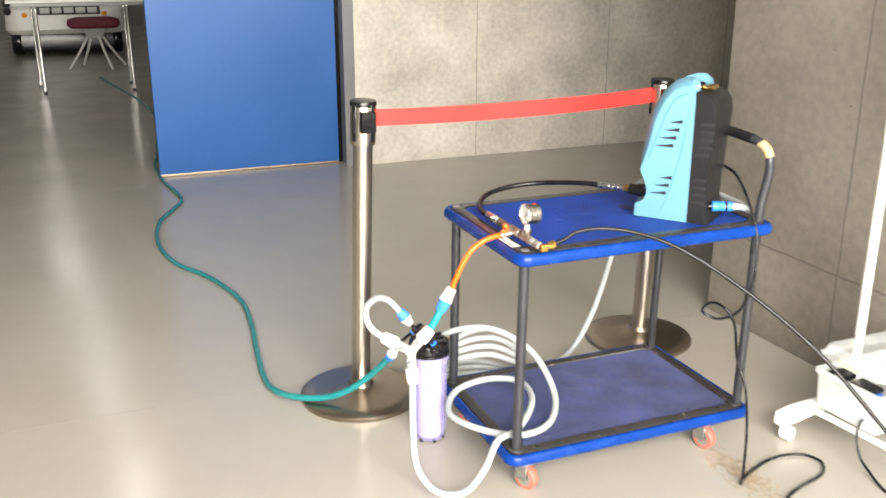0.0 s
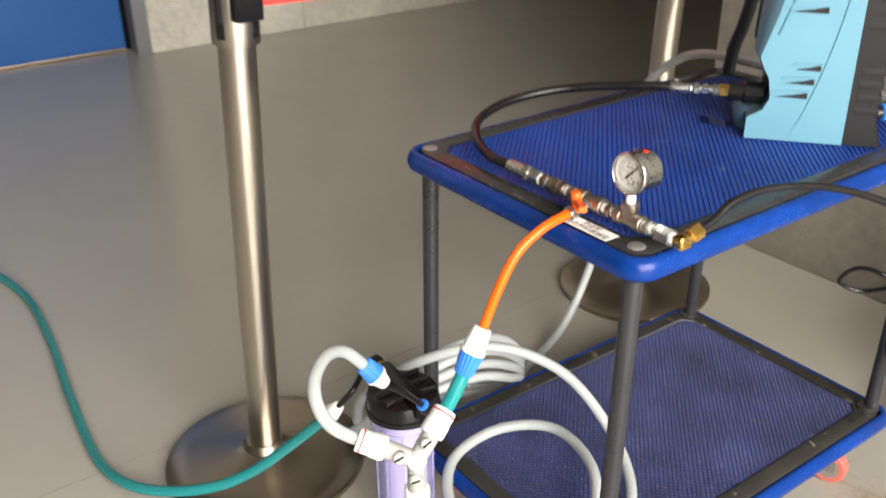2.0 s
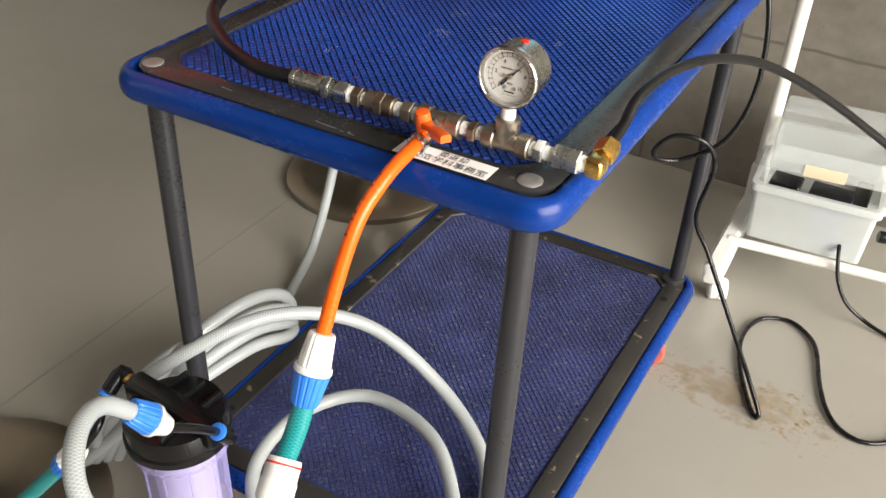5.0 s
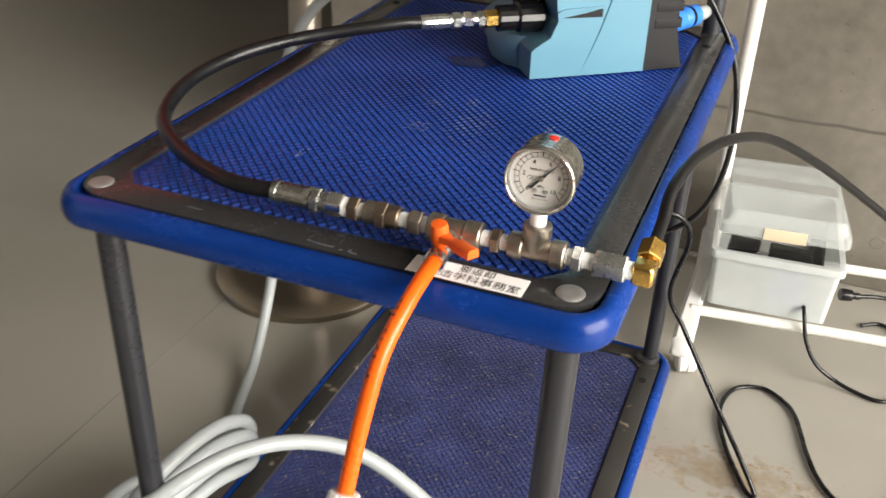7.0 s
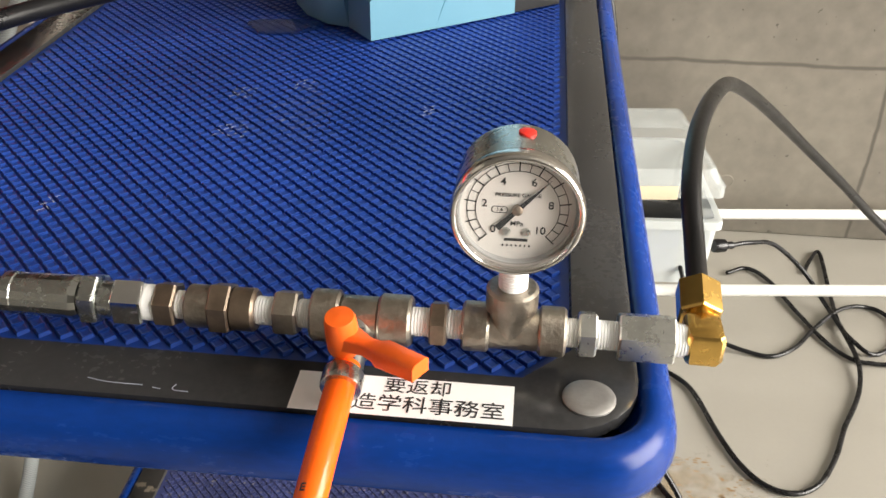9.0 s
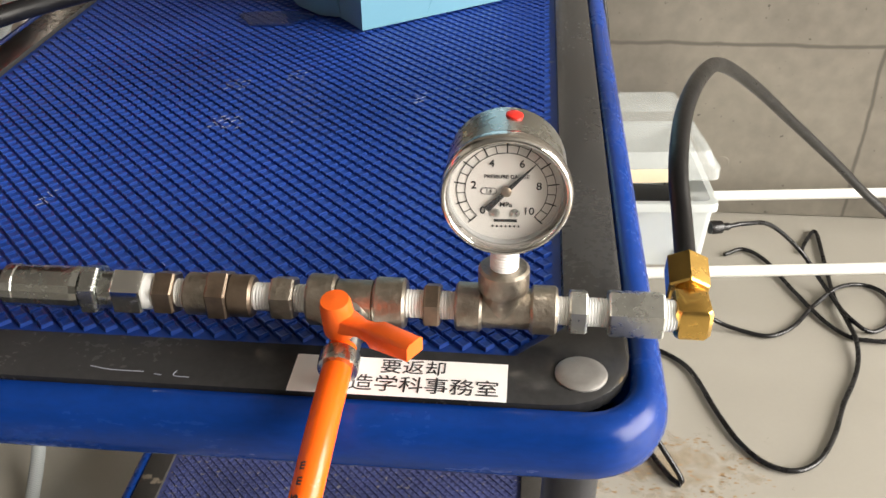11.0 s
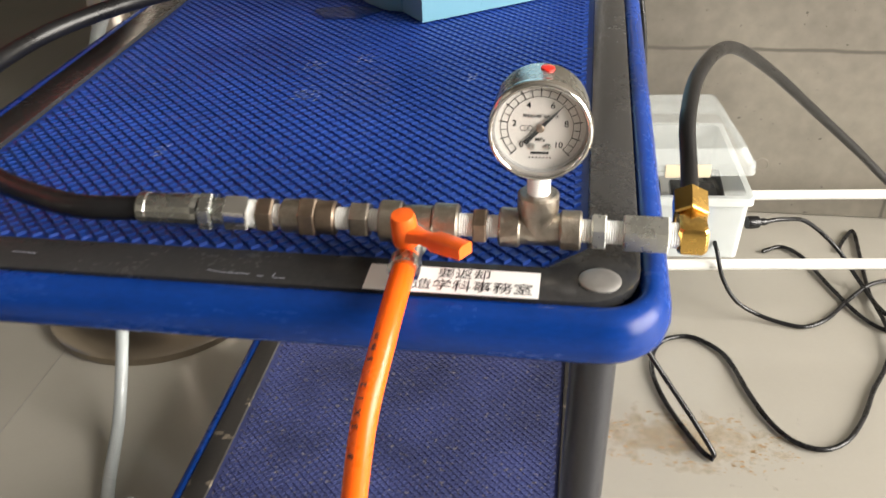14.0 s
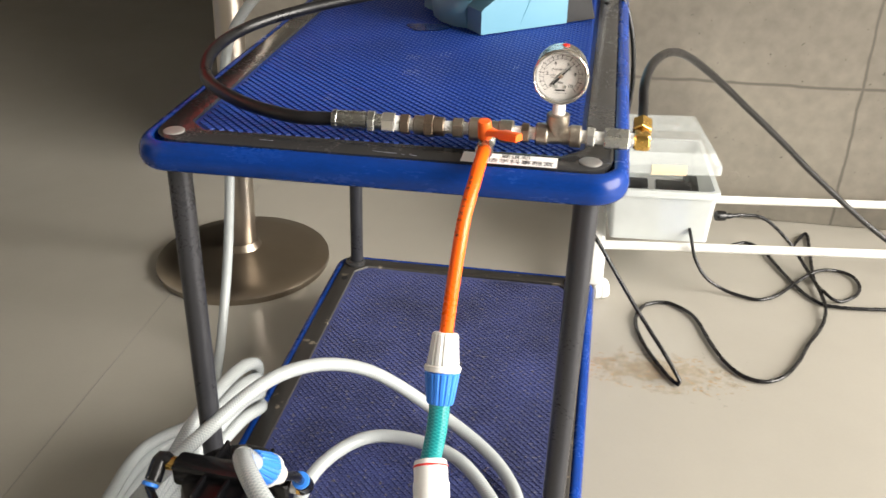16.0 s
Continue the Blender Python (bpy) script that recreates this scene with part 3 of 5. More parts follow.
SCUFFS = ((-0.022, 0.282, 5), (-0.03, 0.345, 4), (0.012, 0.365, 3), (-0.090, 0.175, 2), (0.11, 0.33, 2))
trolley = thing("trolley", "blue two-deck trolley with grey tube legs and handle", "trolley")
upper = trolley_deck(trolley, DECK, M_MAT, M_FRAME, 0.0074, False)
lower = trolley_deck(trolley, LOW, M_MAT_OLD, M_FRAME_OLD, 0.0074, True)
lower.location = (-0.009, -0.006, 0.0)
M_SCUFF = material("pale_scuff", (0.34, 0.36, 0.44, 1), 0.7, grain=300, vary=0.2)
srng = random.Random(3)
for sx, sy, n in SCUFFS:
    for i in range(n):
        for j in range(3):
            cx, cy = sx + i * 0.0044 + srng.uniform(-0.001, 0.001), sy + j * 0.0066 + (i % 2) * 0.003
            ln = srng.uniform(0.001, 0.0022)
            part("scuff", Geo().box((-ln, -0.00022, 0), (ln, 0.00022, 0.00012), 0.0, pose(cx, cy, DECK - 0.0012, 0, 0, srng.choice((45, 45, -45)))), M_SCUFF, upper)
for line in (((0.0, 0.0385), (0.010, 0.0368), (0.025, 0.0366)), ((0.0395, 0.0385), (0.0385, 0.0362), (0.0398, 0.0348), (0.046, 0.0345)), ((0.030, 0.0355), (0.0335, 0.035)), ((-0.12, 0.045), (-0.105, 0.0442))):
    part("scratch", Geo().tube(curve([(x, y, DECK + 0.0001) for x, y in line], 0.002), 0.00022, 6), M_SCUFF, upper, "fine pale scratch")
for x in (-0.215, 0.215):
    part("leg", Geo().tube([(x - 0.009, 0.046, LOW - 0.02), (x - 0.006, 0.048, 0.3), (x, 0.05, DECK - 0.028)], 0.0130, 24), M_LEG, trolley)
handle_line = [(0.209, 0.745, LOW - 0.02), (0.212, 0.747, 0.4), (0.215, 0.748, 0.67), (0.217, 0.753, 0.74), (0.223, 0.760, 0.80), (0.220, 0.758, 0.842), (0.203, 0.752, 0.869), (0.168, 0.745, 0.882), (0.08, 0.740, 0.888), (0, 0.739, 0.889)]
handle_line += [(-0.075, 0.740, 0.888), (-0.130, 0.745, 0.880), (-0.160, 0.752, 0.862), (-0.176, 0.758, 0.825), (-0.190, 0.756, 0.76), (-0.205, 0.750, 0.68), (-0.215, 0.747, 0.4), (-0.222, 0.745, LOW - 0.02)]
part("handle", Geo().tube(curve(handle_line, 0.02), 0.0123, 22), M_LEG, trolley, "grey tube handle, worn at the bends")
part("grip", Geo().tube(curve(handle_line[7:12], 0.02), 0.0136, 22), M_CHARCOAL, trolley, "dark foam grip sleeve")
part("tape_patch", Geo().tube(curve([(0.2205, 0.758, 0.842), (0.213, 0.7555, 0.858), (0.203, 0.752, 0.869), (0.190, 0.749, 0.875)], 0.004), 0.0129, 22), M_TAN, trolley, "tan tape wound round the bend")


def caster(parent, x, y, turn):
    c = part("caster", Geo().box((-0.026, -0.026, 0.071), (0.026, 0.026, 0.078), 0.003, pose(x, y, 0)), M_ZINC, parent)
    rot = pose(x, y, 0, 0, 0, turn)
    fork = Geo()
    for s in (-1, 1):
        fork.box((-0.016, s * 0.017 - 0.0015, 0.028), (0.022, s * 0.017 + 0.0015, 0.072), 0.001, rot)
    fork.box((-0.016, -0.0185, 0.066), (0.022, 0.0185, 0.072), 0.001, rot)
    part("fork", fork, M_ZINC, c)
    axle = rot @ pose(0.010, 0, 0.033, 90)
    part("tyre", Geo().lathe([(0.022, -0.0125), (0.030, -0.0125), (0.033, -0.008), (0.0333, 0), (0.033, 0.008), (0.030, 0.0125), (0.022, 0.0125)], axle, 32), M_TYRE, c, "pink polyurethane tyre")
    part("hub", Geo().lathe([(0.0, -0.016), (0.006, -0.016), (0.007, -0.013), (0.022, -0.0128), (0.0225, 0), (0.022, 0.0128), (0.007, 0.013), (0.006, 0.016), (0.0, 0.016)], axle, 28), M_CHROME, c)


for x, y, turn in ((0.195, 0.075, 25), (-0.195, 0.075, 35), (0.195, 0.645, 15), (-0.195, 0.70, -20)):
    caster(trolley, x, y, turn)

# ---- barrier posts ----


def stanchion(x, y, lean_to=None, face=0):
    """Stainless belt barrier post: domed base, tube, cassette head with slots."""
    t = thing("barrier_post", "brushed stainless belt barrier post on a round base", "barrier post", "belt barrier posts")
    top = Vector(lean_to or (x, y, 0.955))
    foot = Vector((x, y, 0))
    part("base", Geo().lathe([(0.188, 0.0), (0.19, 0.004), (0.19, 0.014), (0.186, 0.018), (0.15, 0.024), (0.10, 0.030), (0.06, 0.036), (0.042, 0.042), (0.034, 0.055), (0.0, 0.055)], pose(x, y, 0), 72), M_STEELBASE, t)
    ax = (top - foot).normalized()
    m = aim(foot, ax)
    L = (top - foot).length
    part("tube", Geo().lathe([(0.029, 0.045), (0.029, L - 0.125)], m, 40), M_STEEL, t)
    head = part("cassette", Geo().lathe([(0.030, L - 0.128), (0.0365, L - 0.126), (0.037, L - 0.122), (0.037, L - 0.006), (0.036, L - 0.004), (0.0, L - 0.004)], m, 40), M_STEEL, t)
    part("cap", Geo().lathe([(0.0385, L - 0.014), (0.039, L - 0.004), (0.037, L), (0.02, L + 0.0015), (0.0, L + 0.0015)], m, 40), M_BLACK, head, "black plastic cap")
    for k in range(4):
        r = m @ pose(0, 0, 0, 0, 0, 90 * k + face)
        part("slot_insert", Geo().box((0.033, -0.007, L - 0.115), (0.0386, 0.007, L - 0.006), 0.002, r), M_BLACK, head, "black belt slot")
        part("slot_groove", Geo().box((0.036, -0.003, L - 0.09), (0.0392, 0.003, L - 0.03), 0.001, r), M_DARK, head)
    return t, m, L, head


post_a, ma, la, head_a = stanchion(-0.475, -0.171, (-0.422, -0.154, 0.952), 12)
post_b, mb, lb, head_b = stanchion(-0.530, 0.908, (-0.487, 0.905, 0.953), 88)
part("belt_clip", Geo().box((-0.052, -0.022, la - 0.085), (-0.030, 0.022, la - 0.025), 0.002, ma @ pose(0, 0, 0, 0, 0, 75)), M_BLACK, head_a, "black belt end clip")
part("belt_clip", Geo().box((-0.052, -0.022, lb - 0.085), (-0.030, 0.022, lb - 0.025), 0.002, mb @ pose(0, 0, 0, 0, 0, 88)), M_BLACK, head_b, "black belt end clip")
# the red belt between the heads, with a slight sag
pa, pb = Vector((-0.418, -0.118, 0.901)), Vector((-0.489, 0.868, 0.902))
belt = Geo()
rows = []
for i in range(41):
    t = i / 40
    p = pa.lerp(pb, t) - Vector((0, 0, 0.012 * 4 * t * (1 - t)))
    tilt = 0.004 * math.sin(t * 9)
    rows.append([p + Vector((-0.0006, 0, -0.0245)), p + Vector((0.0006, 0, -0.0245)), p + Vector((0.0006 + tilt, 0, 0.0245)), p + Vector((-0.0006 + tilt, 0, 0.0245))])
belt.loft(rows)
tagged(part("barrier_belt", belt, M_BELT), "red woven belt stretched between the barrier posts", "belt")

# ---- pressure washer ----
WA = math.degrees(math.atan2(0.081, 0.105))
WASH = pose(0.05, 0.465, DECK + 0.0005, 0, 0, WA)      # x: front to back, y: across, z: up
washer = thing("pressure_washer", "light blue and black upright pressure washer on the trolley deck", "pressure washer")
washer.matrix_world = WASH
W = 0.175


def side_plate(y0, y1, out):
    """A blue side shell; out is the side that faces outward."""
    prof = [(0.0, 0.0), (0.0, 0.032), (0.004, 0.036), (0.022, 0.047), (0.030, 0.066), (0.025, 0.094), (0.008, 0.118), (0.000, 0.13), (0.003, 0.20), (0.021, 0.285), (0.047, 0.338), (0.078, 0.368), (0.106, 0.377), (0.128, 0.378), (0.139, 0.370), (0.142, 0.335), (0.143, 0.0)]
    g = Geo()

    def ring(y, k):
        out = []
        for x, z in prof:
            s = min(1.0, max(0.0, (z - 0.09) / 0.12))
            kk = 1 - (1 - k) * s
            out.append((0.143 + (x - 0.143) * kk, y, z * (1 - (1 - k) * 0.30 * s)))
        return out
    steps = ((0.0, 0.82), (0.003, 0.85), (0.012, 0.91), (0.026, 0.97), (0.042, 1.0))
    if out < 0:
        return g.loft([ring(y0 + d, k) for d, k in steps])
    return g.loft([ring(y1 - d, k) for d, k in reversed(steps)])


shell_a = part("side_shell", side_plate(0.0, 0.042, -1), M_WASHER, washer, sharp=30)
shell_b = part("side_shell", side_plate(W - 0.042, W, 1), M_WASHER, washer, sharp=30)
core = part("core", Geo().loft([[(0.022, y, 0.04), (0.020, y, 0.16), (0.045, y, 0.25), (0.07, y, 0.315), (0.10, y, 0.345), (0.142, y, 0.33), (0.142, y, 0.05)] for y in (0.042, W - 0.042)]), M_BLACK, washer)
nose = Geo().loft([[(0.0 + b, y, 0.0), (-0.004 + b, y, 0.024), (0.004 + b, y, 0.038), (0.05, y, 0.044), (0.143, y, 0.044), (0.143, y, 0.0)] for y, b in ((0.040, 0.0), (0.055, -0.012), (0.0875, -0.017), (0.12, -0.012), (W - 0.040, 0.0))])
part("nose", nose, M_WASHER, washer, "light blue rounded nose", sharp=50)
part("top_handle", Geo().tube([Vector(p) for p in curve([(0.06, W / 2, 0.31), (0.075, W / 2, 0.335), (0.10, W / 2, 0.347), (0.130, W / 2, 0.345), (0.152, W / 2, 0.325), (0.16, W / 2, 0.28)], 0.01)], 0.017, 16), M_BLACK, washer)
part("switch", Geo().box((0.140, 0.055, 0.345), (0.172, 0.105, 0.356), 0.002), M_BRASS, washer, "yellow switch lever")
# black rear shell
rear = Geo()
rp = [(0.141, 0.0), (0.141, 0.345), (0.155, 0.344), (0.178, 0.336), (0.194, 0.316), (0.200, 0.285), (0.197, 0.245), (0.187, 0.12), (0.186, 0.05), (0.194, 0.018), (0.200, 0.0)]


def rear_ring(y, k):
    return [(0.141 + (x - 0.141) * k, y, z * (0.9 + 0.1 * k) if z > 0 else 0.0) for x, z in rp]


rear.loft([rear_ring(0.002, 0.90), rear_ring(0.006, 0.96), rear_ring(0.016, 1.0), rear_ring(W - 0.016, 1.0), rear_ring(W - 0.006, 0.96), rear_ring(W - 0.002, 0.90)])
part("rear_shell", rear, M_CHARCOAL, washer, "charcoal rear shell", sharp=32)
# wedge vents on the blue side, three or four in each group
for base_z, base_x, count in ((0.268, 0.113, 4), (0.118, 0.096, 3)):
    for i in range(count):
        z = base_z - i * 0.0215
        xb = base_x - i * 0.0065
        ln = 0.036 + 0.006 * i
        part("vent_slot", Geo().loft([[(xb - ln, y, z - 0.0055), (xb, y, z - 0.0065), (xb, y, z + 0.0035), (xb - ln * 0.4, y, z - 0.001)] for y in (-0.0006, 0.006)]), M_DARK, shell_a)
        part("vent_rib", Geo().loft([[(xb - ln * 1.15, y, z + 0.0005), (xb, y, z + 0.0035), (xb + 0.002, y, z + 0.0065), (xb - ln, y, z + 0.0045)] for y in (-0.0022, 0.003)]), M_WASHER, shell_a)
seam = Geo().tube(curve([(0.062, 0.0012, 0.002), (0.085, 0.0002, 0.06), (0.108, -0.0003, 0.15), (0.122, -0.0003, 0.24), (0.128, 0.0008, 0.33)], 0.01), 0.0012, 8)
part("seam", seam, M_WASHERDARK, shell_a, "fine moulded seam")
part("bow", Geo().tube(curve([(0.030, 0.0006, 0.163), (0.052, 0.0004, 0.235), (0.074, 0.0004, 0.297), (0.095, 0.0006, 0.328), (0.122, 0.0008, 0.340)], 0.01), 0.0022, 8), M_WASHERDARK, shell_a, "darker curved bow along the shell")
for top_z, count in ((0.262, 5), (0.115, 4)):
    for i in range(count):
        z = top_z - i * 0.020
        k = 0.1945 if z > 0.2 else 0.186
        part("rear_vent", Geo().box((k - 0.034, 0.0015, z - 0.0058), (k + 0.0008, 0.03, z + 0.0058), 0.001), M_DARK, washer)
# inlet coupling at the back and outlet fitting at the front
inl = aim((0.184, 0.040, 0.042), (0.86, 0.42, 0.0))
part("inlet", Geo().lathe([(0.008, 0.0), (0.010, 0.004), (0.010, 0.014), (0.0, 0.014)], inl, 20), M_BLACK, washer)
coup = part("inlet_coupling", Geo().lathe([(0.009, 0.012), (0.0135, 0.014), (0.0138, 0.030), (0.012, 0.034), (0.0135, 0.038), (0.0135, 0.046), (0.0, 0.046)], inl, 24), M_BLUEPLASTIC, washer, "bright blue hose coupling")
part("coupling_ring", Geo().lathe([(0.0115, 0.046), (0.0125, 0.047), (0.0125, 0.052), (0.0, 0.052)], inl, 24), M_BLACK, coup)
part("coupling_nut", Geo().lathe([(0.0135, 0.052), (0.0135, 0.064), (0.011, 0.067), (0.0, 0.067)], inl, 12), M_BLUEPLASTIC, coup)
out_dir = Vector((-1.0, 0.0, 0.0))
o0 = Vector((0.022, 0.038, 0.062))
part("outlet_collar", Geo().lathe([(0.018, 0.0), (0.018, 0.028), (0.015, 0.031), (0.015, 0.052), (0.0, 0.052)], aim(o0, out_dir), 16), M_BLACK, washer, "black knurled outlet collar", sharp=20)

# ---- high-pressure outlet hose ----
def to_world(p):
    return WASH @ Vector(p)


out_hose = thing("outlet_hose", "short black rubber pressure hose with crimped steel ends", "hose")
od = (WASH.to_3x3() @ out_dir).normalized()
oq = to_world(o0 + out_dir * 0.050)
part("brass_nut", Geo().prism(hexagon(0.0105), 0.0, 0.018, aim(oq, od), 0.001), M_BRASS, out_hose, "brass hex nut")
at = 0.018
for r, ln, mat, hexa in ((0.0095, 0.009, M_ZINC, True), (0.0075, 0.006, M_ZINC, False), (0.0095, 0.010, M_CHROME, True), (0.0075, 0.004, M_ZINC, False), (0.0095, 0.009, M_ZINC, True), (0.007, 0.003, M_ZINC, False)):
    m = aim(oq + od * at, od)
    part("fitting", Geo().prism(hexagon(r), 0, ln, m, 0.0008) if hexa else Geo().lathe([(r, 0), (r, ln)], m, 20), mat, out_hose)
    at += ln
part("crimp_sleeve", Geo().lathe([(0.008, 0.0), (0.0088, 0.002), (0.0085, 0.006), (0.0088, 0.012), (0.0085, 0.020), (0.0088, 0.028), (0.0078, 0.034), (0.0, 0.034)], aim(oq + od * at, od), 12), M_ZINC, out_hose, "crimped zinc sleeve", sharp=15)
h0 = oq + od * (at + 0.032)
CHAIN_Y, CHAIN_Z = 0.072, 0.6875
line = [h0, h0 + od * 0.035, Vector((-0.175, 0.345, 0.722)), Vector((-0.222, 0.288, 0.713)), Vector((-0.236, 0.215, 0.705)), Vector((-0.215, 0.145, 0.696)), Vector((-0.160, 0.098, 0.690)), Vector((-0.095, 0.072, CHAIN_Z)), Vector((-0.046, CHAIN_Y, CHAIN_Z))]
part("hose", Geo().tube(curve(line, 0.006), 0.0072, 18), M_RUBBER, out_hose)

# ---- fitting chain with ball valve and gauge ----
chain = thing("fitting_chain", "row of steel pipe fittings with white seal tape on the deck", "pipe fittings")


def along(x):
    return aim((x, CHAIN_Y, CHAIN_Z), (1, 0, 0))


def bit(name, x0, x1, r, mat, kind="round", label=""):
    m, ln = along(x0), x1 - x0
    if kind == "hex":
        g = Geo().prism(hexagon(r), 0, ln, m, 0.0009)
    elif kind == "thread":
        prof = []
        n = max(3, int(ln / 0.0012))
        for i in range(n):
            prof += [(r, ln * i / n), (r - 0.0004, ln * (i + 0.5) / n)]
        g = Geo().lathe([*prof, (r, ln)], m, 24)
    else:
        e = 0.0012
        g = Geo().lathe([(r - e, 0), (r, e), (r, ln - e), (r - e, ln)], m, 28)
    return part(name, g, mat, chain, label, sharp=25 if kind == "hex" else 40)


sleeve = Geo().lathe([(0.0080, 0.0), (0.0098, 0.001), (0.0101, 0.006), (0.0096, 0.0066), (0.0098, 0.012), (0.0100, 0.031), (0.0103, 0.034), (0.0094, 0.037), (0.0065, 0.037)], along(-0.050), 18)
part("crimp_sleeve", sleeve, M_ZINC, chain, "crimped zinc hose sleeve", sharp=15)
bit("hex_nut", -0.012, -0.004, 0.0120, M_ZINC, "hex")
bit("ring", -0.0045, 0.004, 0.0086, M_ZINC)
bit("hex_nut", 0.003, 0.017, 0.0112, M_CHROME, "hex")
bit("seal_tape", 0.016, 0.0225, 0.0082, M_TAPE, "round", "white seal tape")
bit("hex_nut", 0.022, 0.0315, 0.0106, M_BROWN, "hex")
bit("seal_tape", 0.0315, 0.037, 0.0066, M_TAPE, "thread", "white seal tape")
bit("coupler", 0.036, 0.048, 0.0098, M_CAST)
bit("hex_nut", 0.047, 0.0565, 0.0120, M_BROWN, "hex")
bit("coupler", 0.056, 0.0675, 0.0098, M_BROWN)
bit("seal_tape", 0.067, 0.0765, 0.0066, M_TAPE, "thread", "white seal tape")
bit("hex_nut", 0.076, 0.0865, 0.0106, M_CAST, "hex")
bit("seal_tape", 0.086, 0.093, 0.0066, M_TAPE, "thread", "white seal tape")
valve = bit("valve_body", 0.0925, 0.1055, 0.0118, M_CAST)
bit("valve_waist", 0.105, 0.123, 0.0098, M_CAST)
bit("valve_body", 0.1225, 0.137, 0.0115, M_CAST)
bit("seal_tape", 0.136, 0.1455, 0.0066, M_TAPE, "thread", "white seal tape")
bit("hex_nut", 0.145, 0.1525, 0.0104, M_BROWN, "hex")
bit("seal_tape", 0.152, 0.1595, 0.0066, M_TAPE, "thread", "white seal tape")
bit("tee_collar", 0.159, 0.171, 0.0110, M_CAST)
bit("tee_body", 0.170, 0.193, 0.0092, M_CAST)
bit("tee_collar", 0.192, 0.204, 0.0110, M_CAST)
bit("seal_tape", 0.203, 0.2095, 0.0066, M_TAPE, "thread", "white seal tape")
bit("hex_nut", 0.209, 0.217, 0.0106, M_ZINC, "hex")
bit("seal_tape", 0.2165, 0.2265, 0.0066, M_TAPE, "thread", "white seal tape")
bit("hex_coupler", 0.226, 0.250, 0.0112, M_ZINC, "hex", "long zinc-plated hex coupler")
bit("seal_tape", 0.249, 0.2555, 0.0072, M_TAPE, "thread", "white seal tape")
elbow = part("brass_elbow", Geo().box((0.2545, CHAIN_Y - 0.0075, CHAIN_Z - 0.0085), (0.2705, CHAIN_Y + 0.012, CHAIN_Z + 0.0085), 0.003), M_BRASS, chain, "brass elbow")
# valve branch towards the front, with hose barb, clamp and orange lever
bx = 0.1125
part("valve_branch", Geo().lathe([(0.0085, 0.0), (0.0085, 0.014), (0.007, 0.015), (0.007, 0.026)], aim((bx, CHAIN_Y - 0.004, CHAIN_Z - 0.002), (0, -1, -0.25)), 22), M_ZINC, chain)
lever = part("valve_lever", Geo().lathe([(0.0070, 0.0), (0.0074, 0.002), (0.0068, 0.016), (0.0060, 0.0185), (0.0, 0.019)], aim((bx - 0.001, CHAIN_Y - 0.023, CHAIN_Z + 0.0015), (-0.05, -0.18, 1)), 24), M_ORANGE, chain, "orange plastic valve lever")
arm = Geo()
rows = []
for t, w, h, z in ((0.0, 0.0060, 0.008, 0.0045), (0.3, 0.0036, 0.0055, 0.005), (0.44, 0.0040, 0.0065, 0.0055), (0.52, 0.0056, 0.0078, 0.006), (1.0, 0.0050, 0.0074, 0.0075)):
    c = Vector((bx, CHAIN_Y - 0.025, CHAIN_Z + 0.0055)).lerp(Vector((bx + 0.034, CHAIN_Y - 0.047, CHAIN_Z + 0.0065)), t) + Vector((0, 0, z - 0.001))
    side = Vector((0.54, 0.84, 0)).normalized()
    rows.append([c + side * w + Vector((0, 0, -h / 2)), c - side * w + Vector((0, 0, -h / 2)), c - side * w + Vector((0, 0, h * 0.3)), c - side * w * 0.7 + Vector((0, 0, h / 2)), c + side * w * 0.7 + Vector((0, 0, h / 2)), c + side * w + Vector((0, 0, h * 0.3))])
part("lever_arm", arm.loft(rows), M_ORANGE, lever, sharp=45)
# gauge
GX, GY, GZ = 0.180, 0.0662, 0.7485
part("tee_branch", Geo().lathe([(0.0092, 0.0), (0.0098, 0.010), (0.0112, 0.012), (0.0112, 0.0215), (0.010, 0.0225), (0.0, 0.0225)], pose(GX, CHAIN_Y, CHAIN_Z), 28), M_CAST, chain)
prof = []
for i in range(8):
    prof += [(0.0063, 0.0215 + i * 0.0014), (0.0059, 0.0222 + i * 0.0014)]
part("seal_tape", Geo().lathe([*prof, (0.0063, 0.034)], pose(GX, CHAIN_Y, CHAIN_Z), 24), M_TAPE, chain, "white seal tape")
gauge = thing("pressure_gauge", "round steel pressure gauge with a white dial and black needle", "pressure gauge")
face = aim((GX, GY, GZ), (0.03, -1, 0.035))
R = 0.0268
part("case", Geo().lathe([(0.0, -0.033), (0.022, -0.033), (0.0252, -0.031), (0.0256, -0.027), (0.0256, -0.0056)], face, 56), M_ZINC, gauge, "brushed steel case")
part("bezel", Geo().lathe([(0.0255, -0.0058), (0.0266, -0.0046), (0.0270, -0.002), (0.0271, 0.0), (0.0269, 0.0018), (0.0263, 0.0032), (0.0255, 0.0039), (0.0247, 0.0038), (0.0241, 0.0030), (0.0237, 0.0016), (0.0236, -0.0005), (0.0236, -0.0048)], face, 96), M_BEZEL, gauge, "polished bezel", sharp=80)
part("gasket", Geo().lathe([(0.0237, -0.0047), (0.0237, -0.0012), (0.0231, -0.0012), (0.0231, -0.0047)], face, 72), M_GREYPL, gauge, "grey rubber gasket ring")
dial = part("dial", Geo().lathe([(0.0, -0.0052), (0.0246, -0.0052), (0.0246, -0.0042), (0.0, -0.0042)], face, 56), M_DIAL, gauge, "white dial with a black scale")
glass = part("glass", Geo().lathe([(0.0, 0.0004), (0.0238, 0.0004), (0.0238, 0.0010), (0.0, 0.0012)], face, 48), M_GLASS, gauge)
glass.visible_shadow = False
FZ = -0.0041


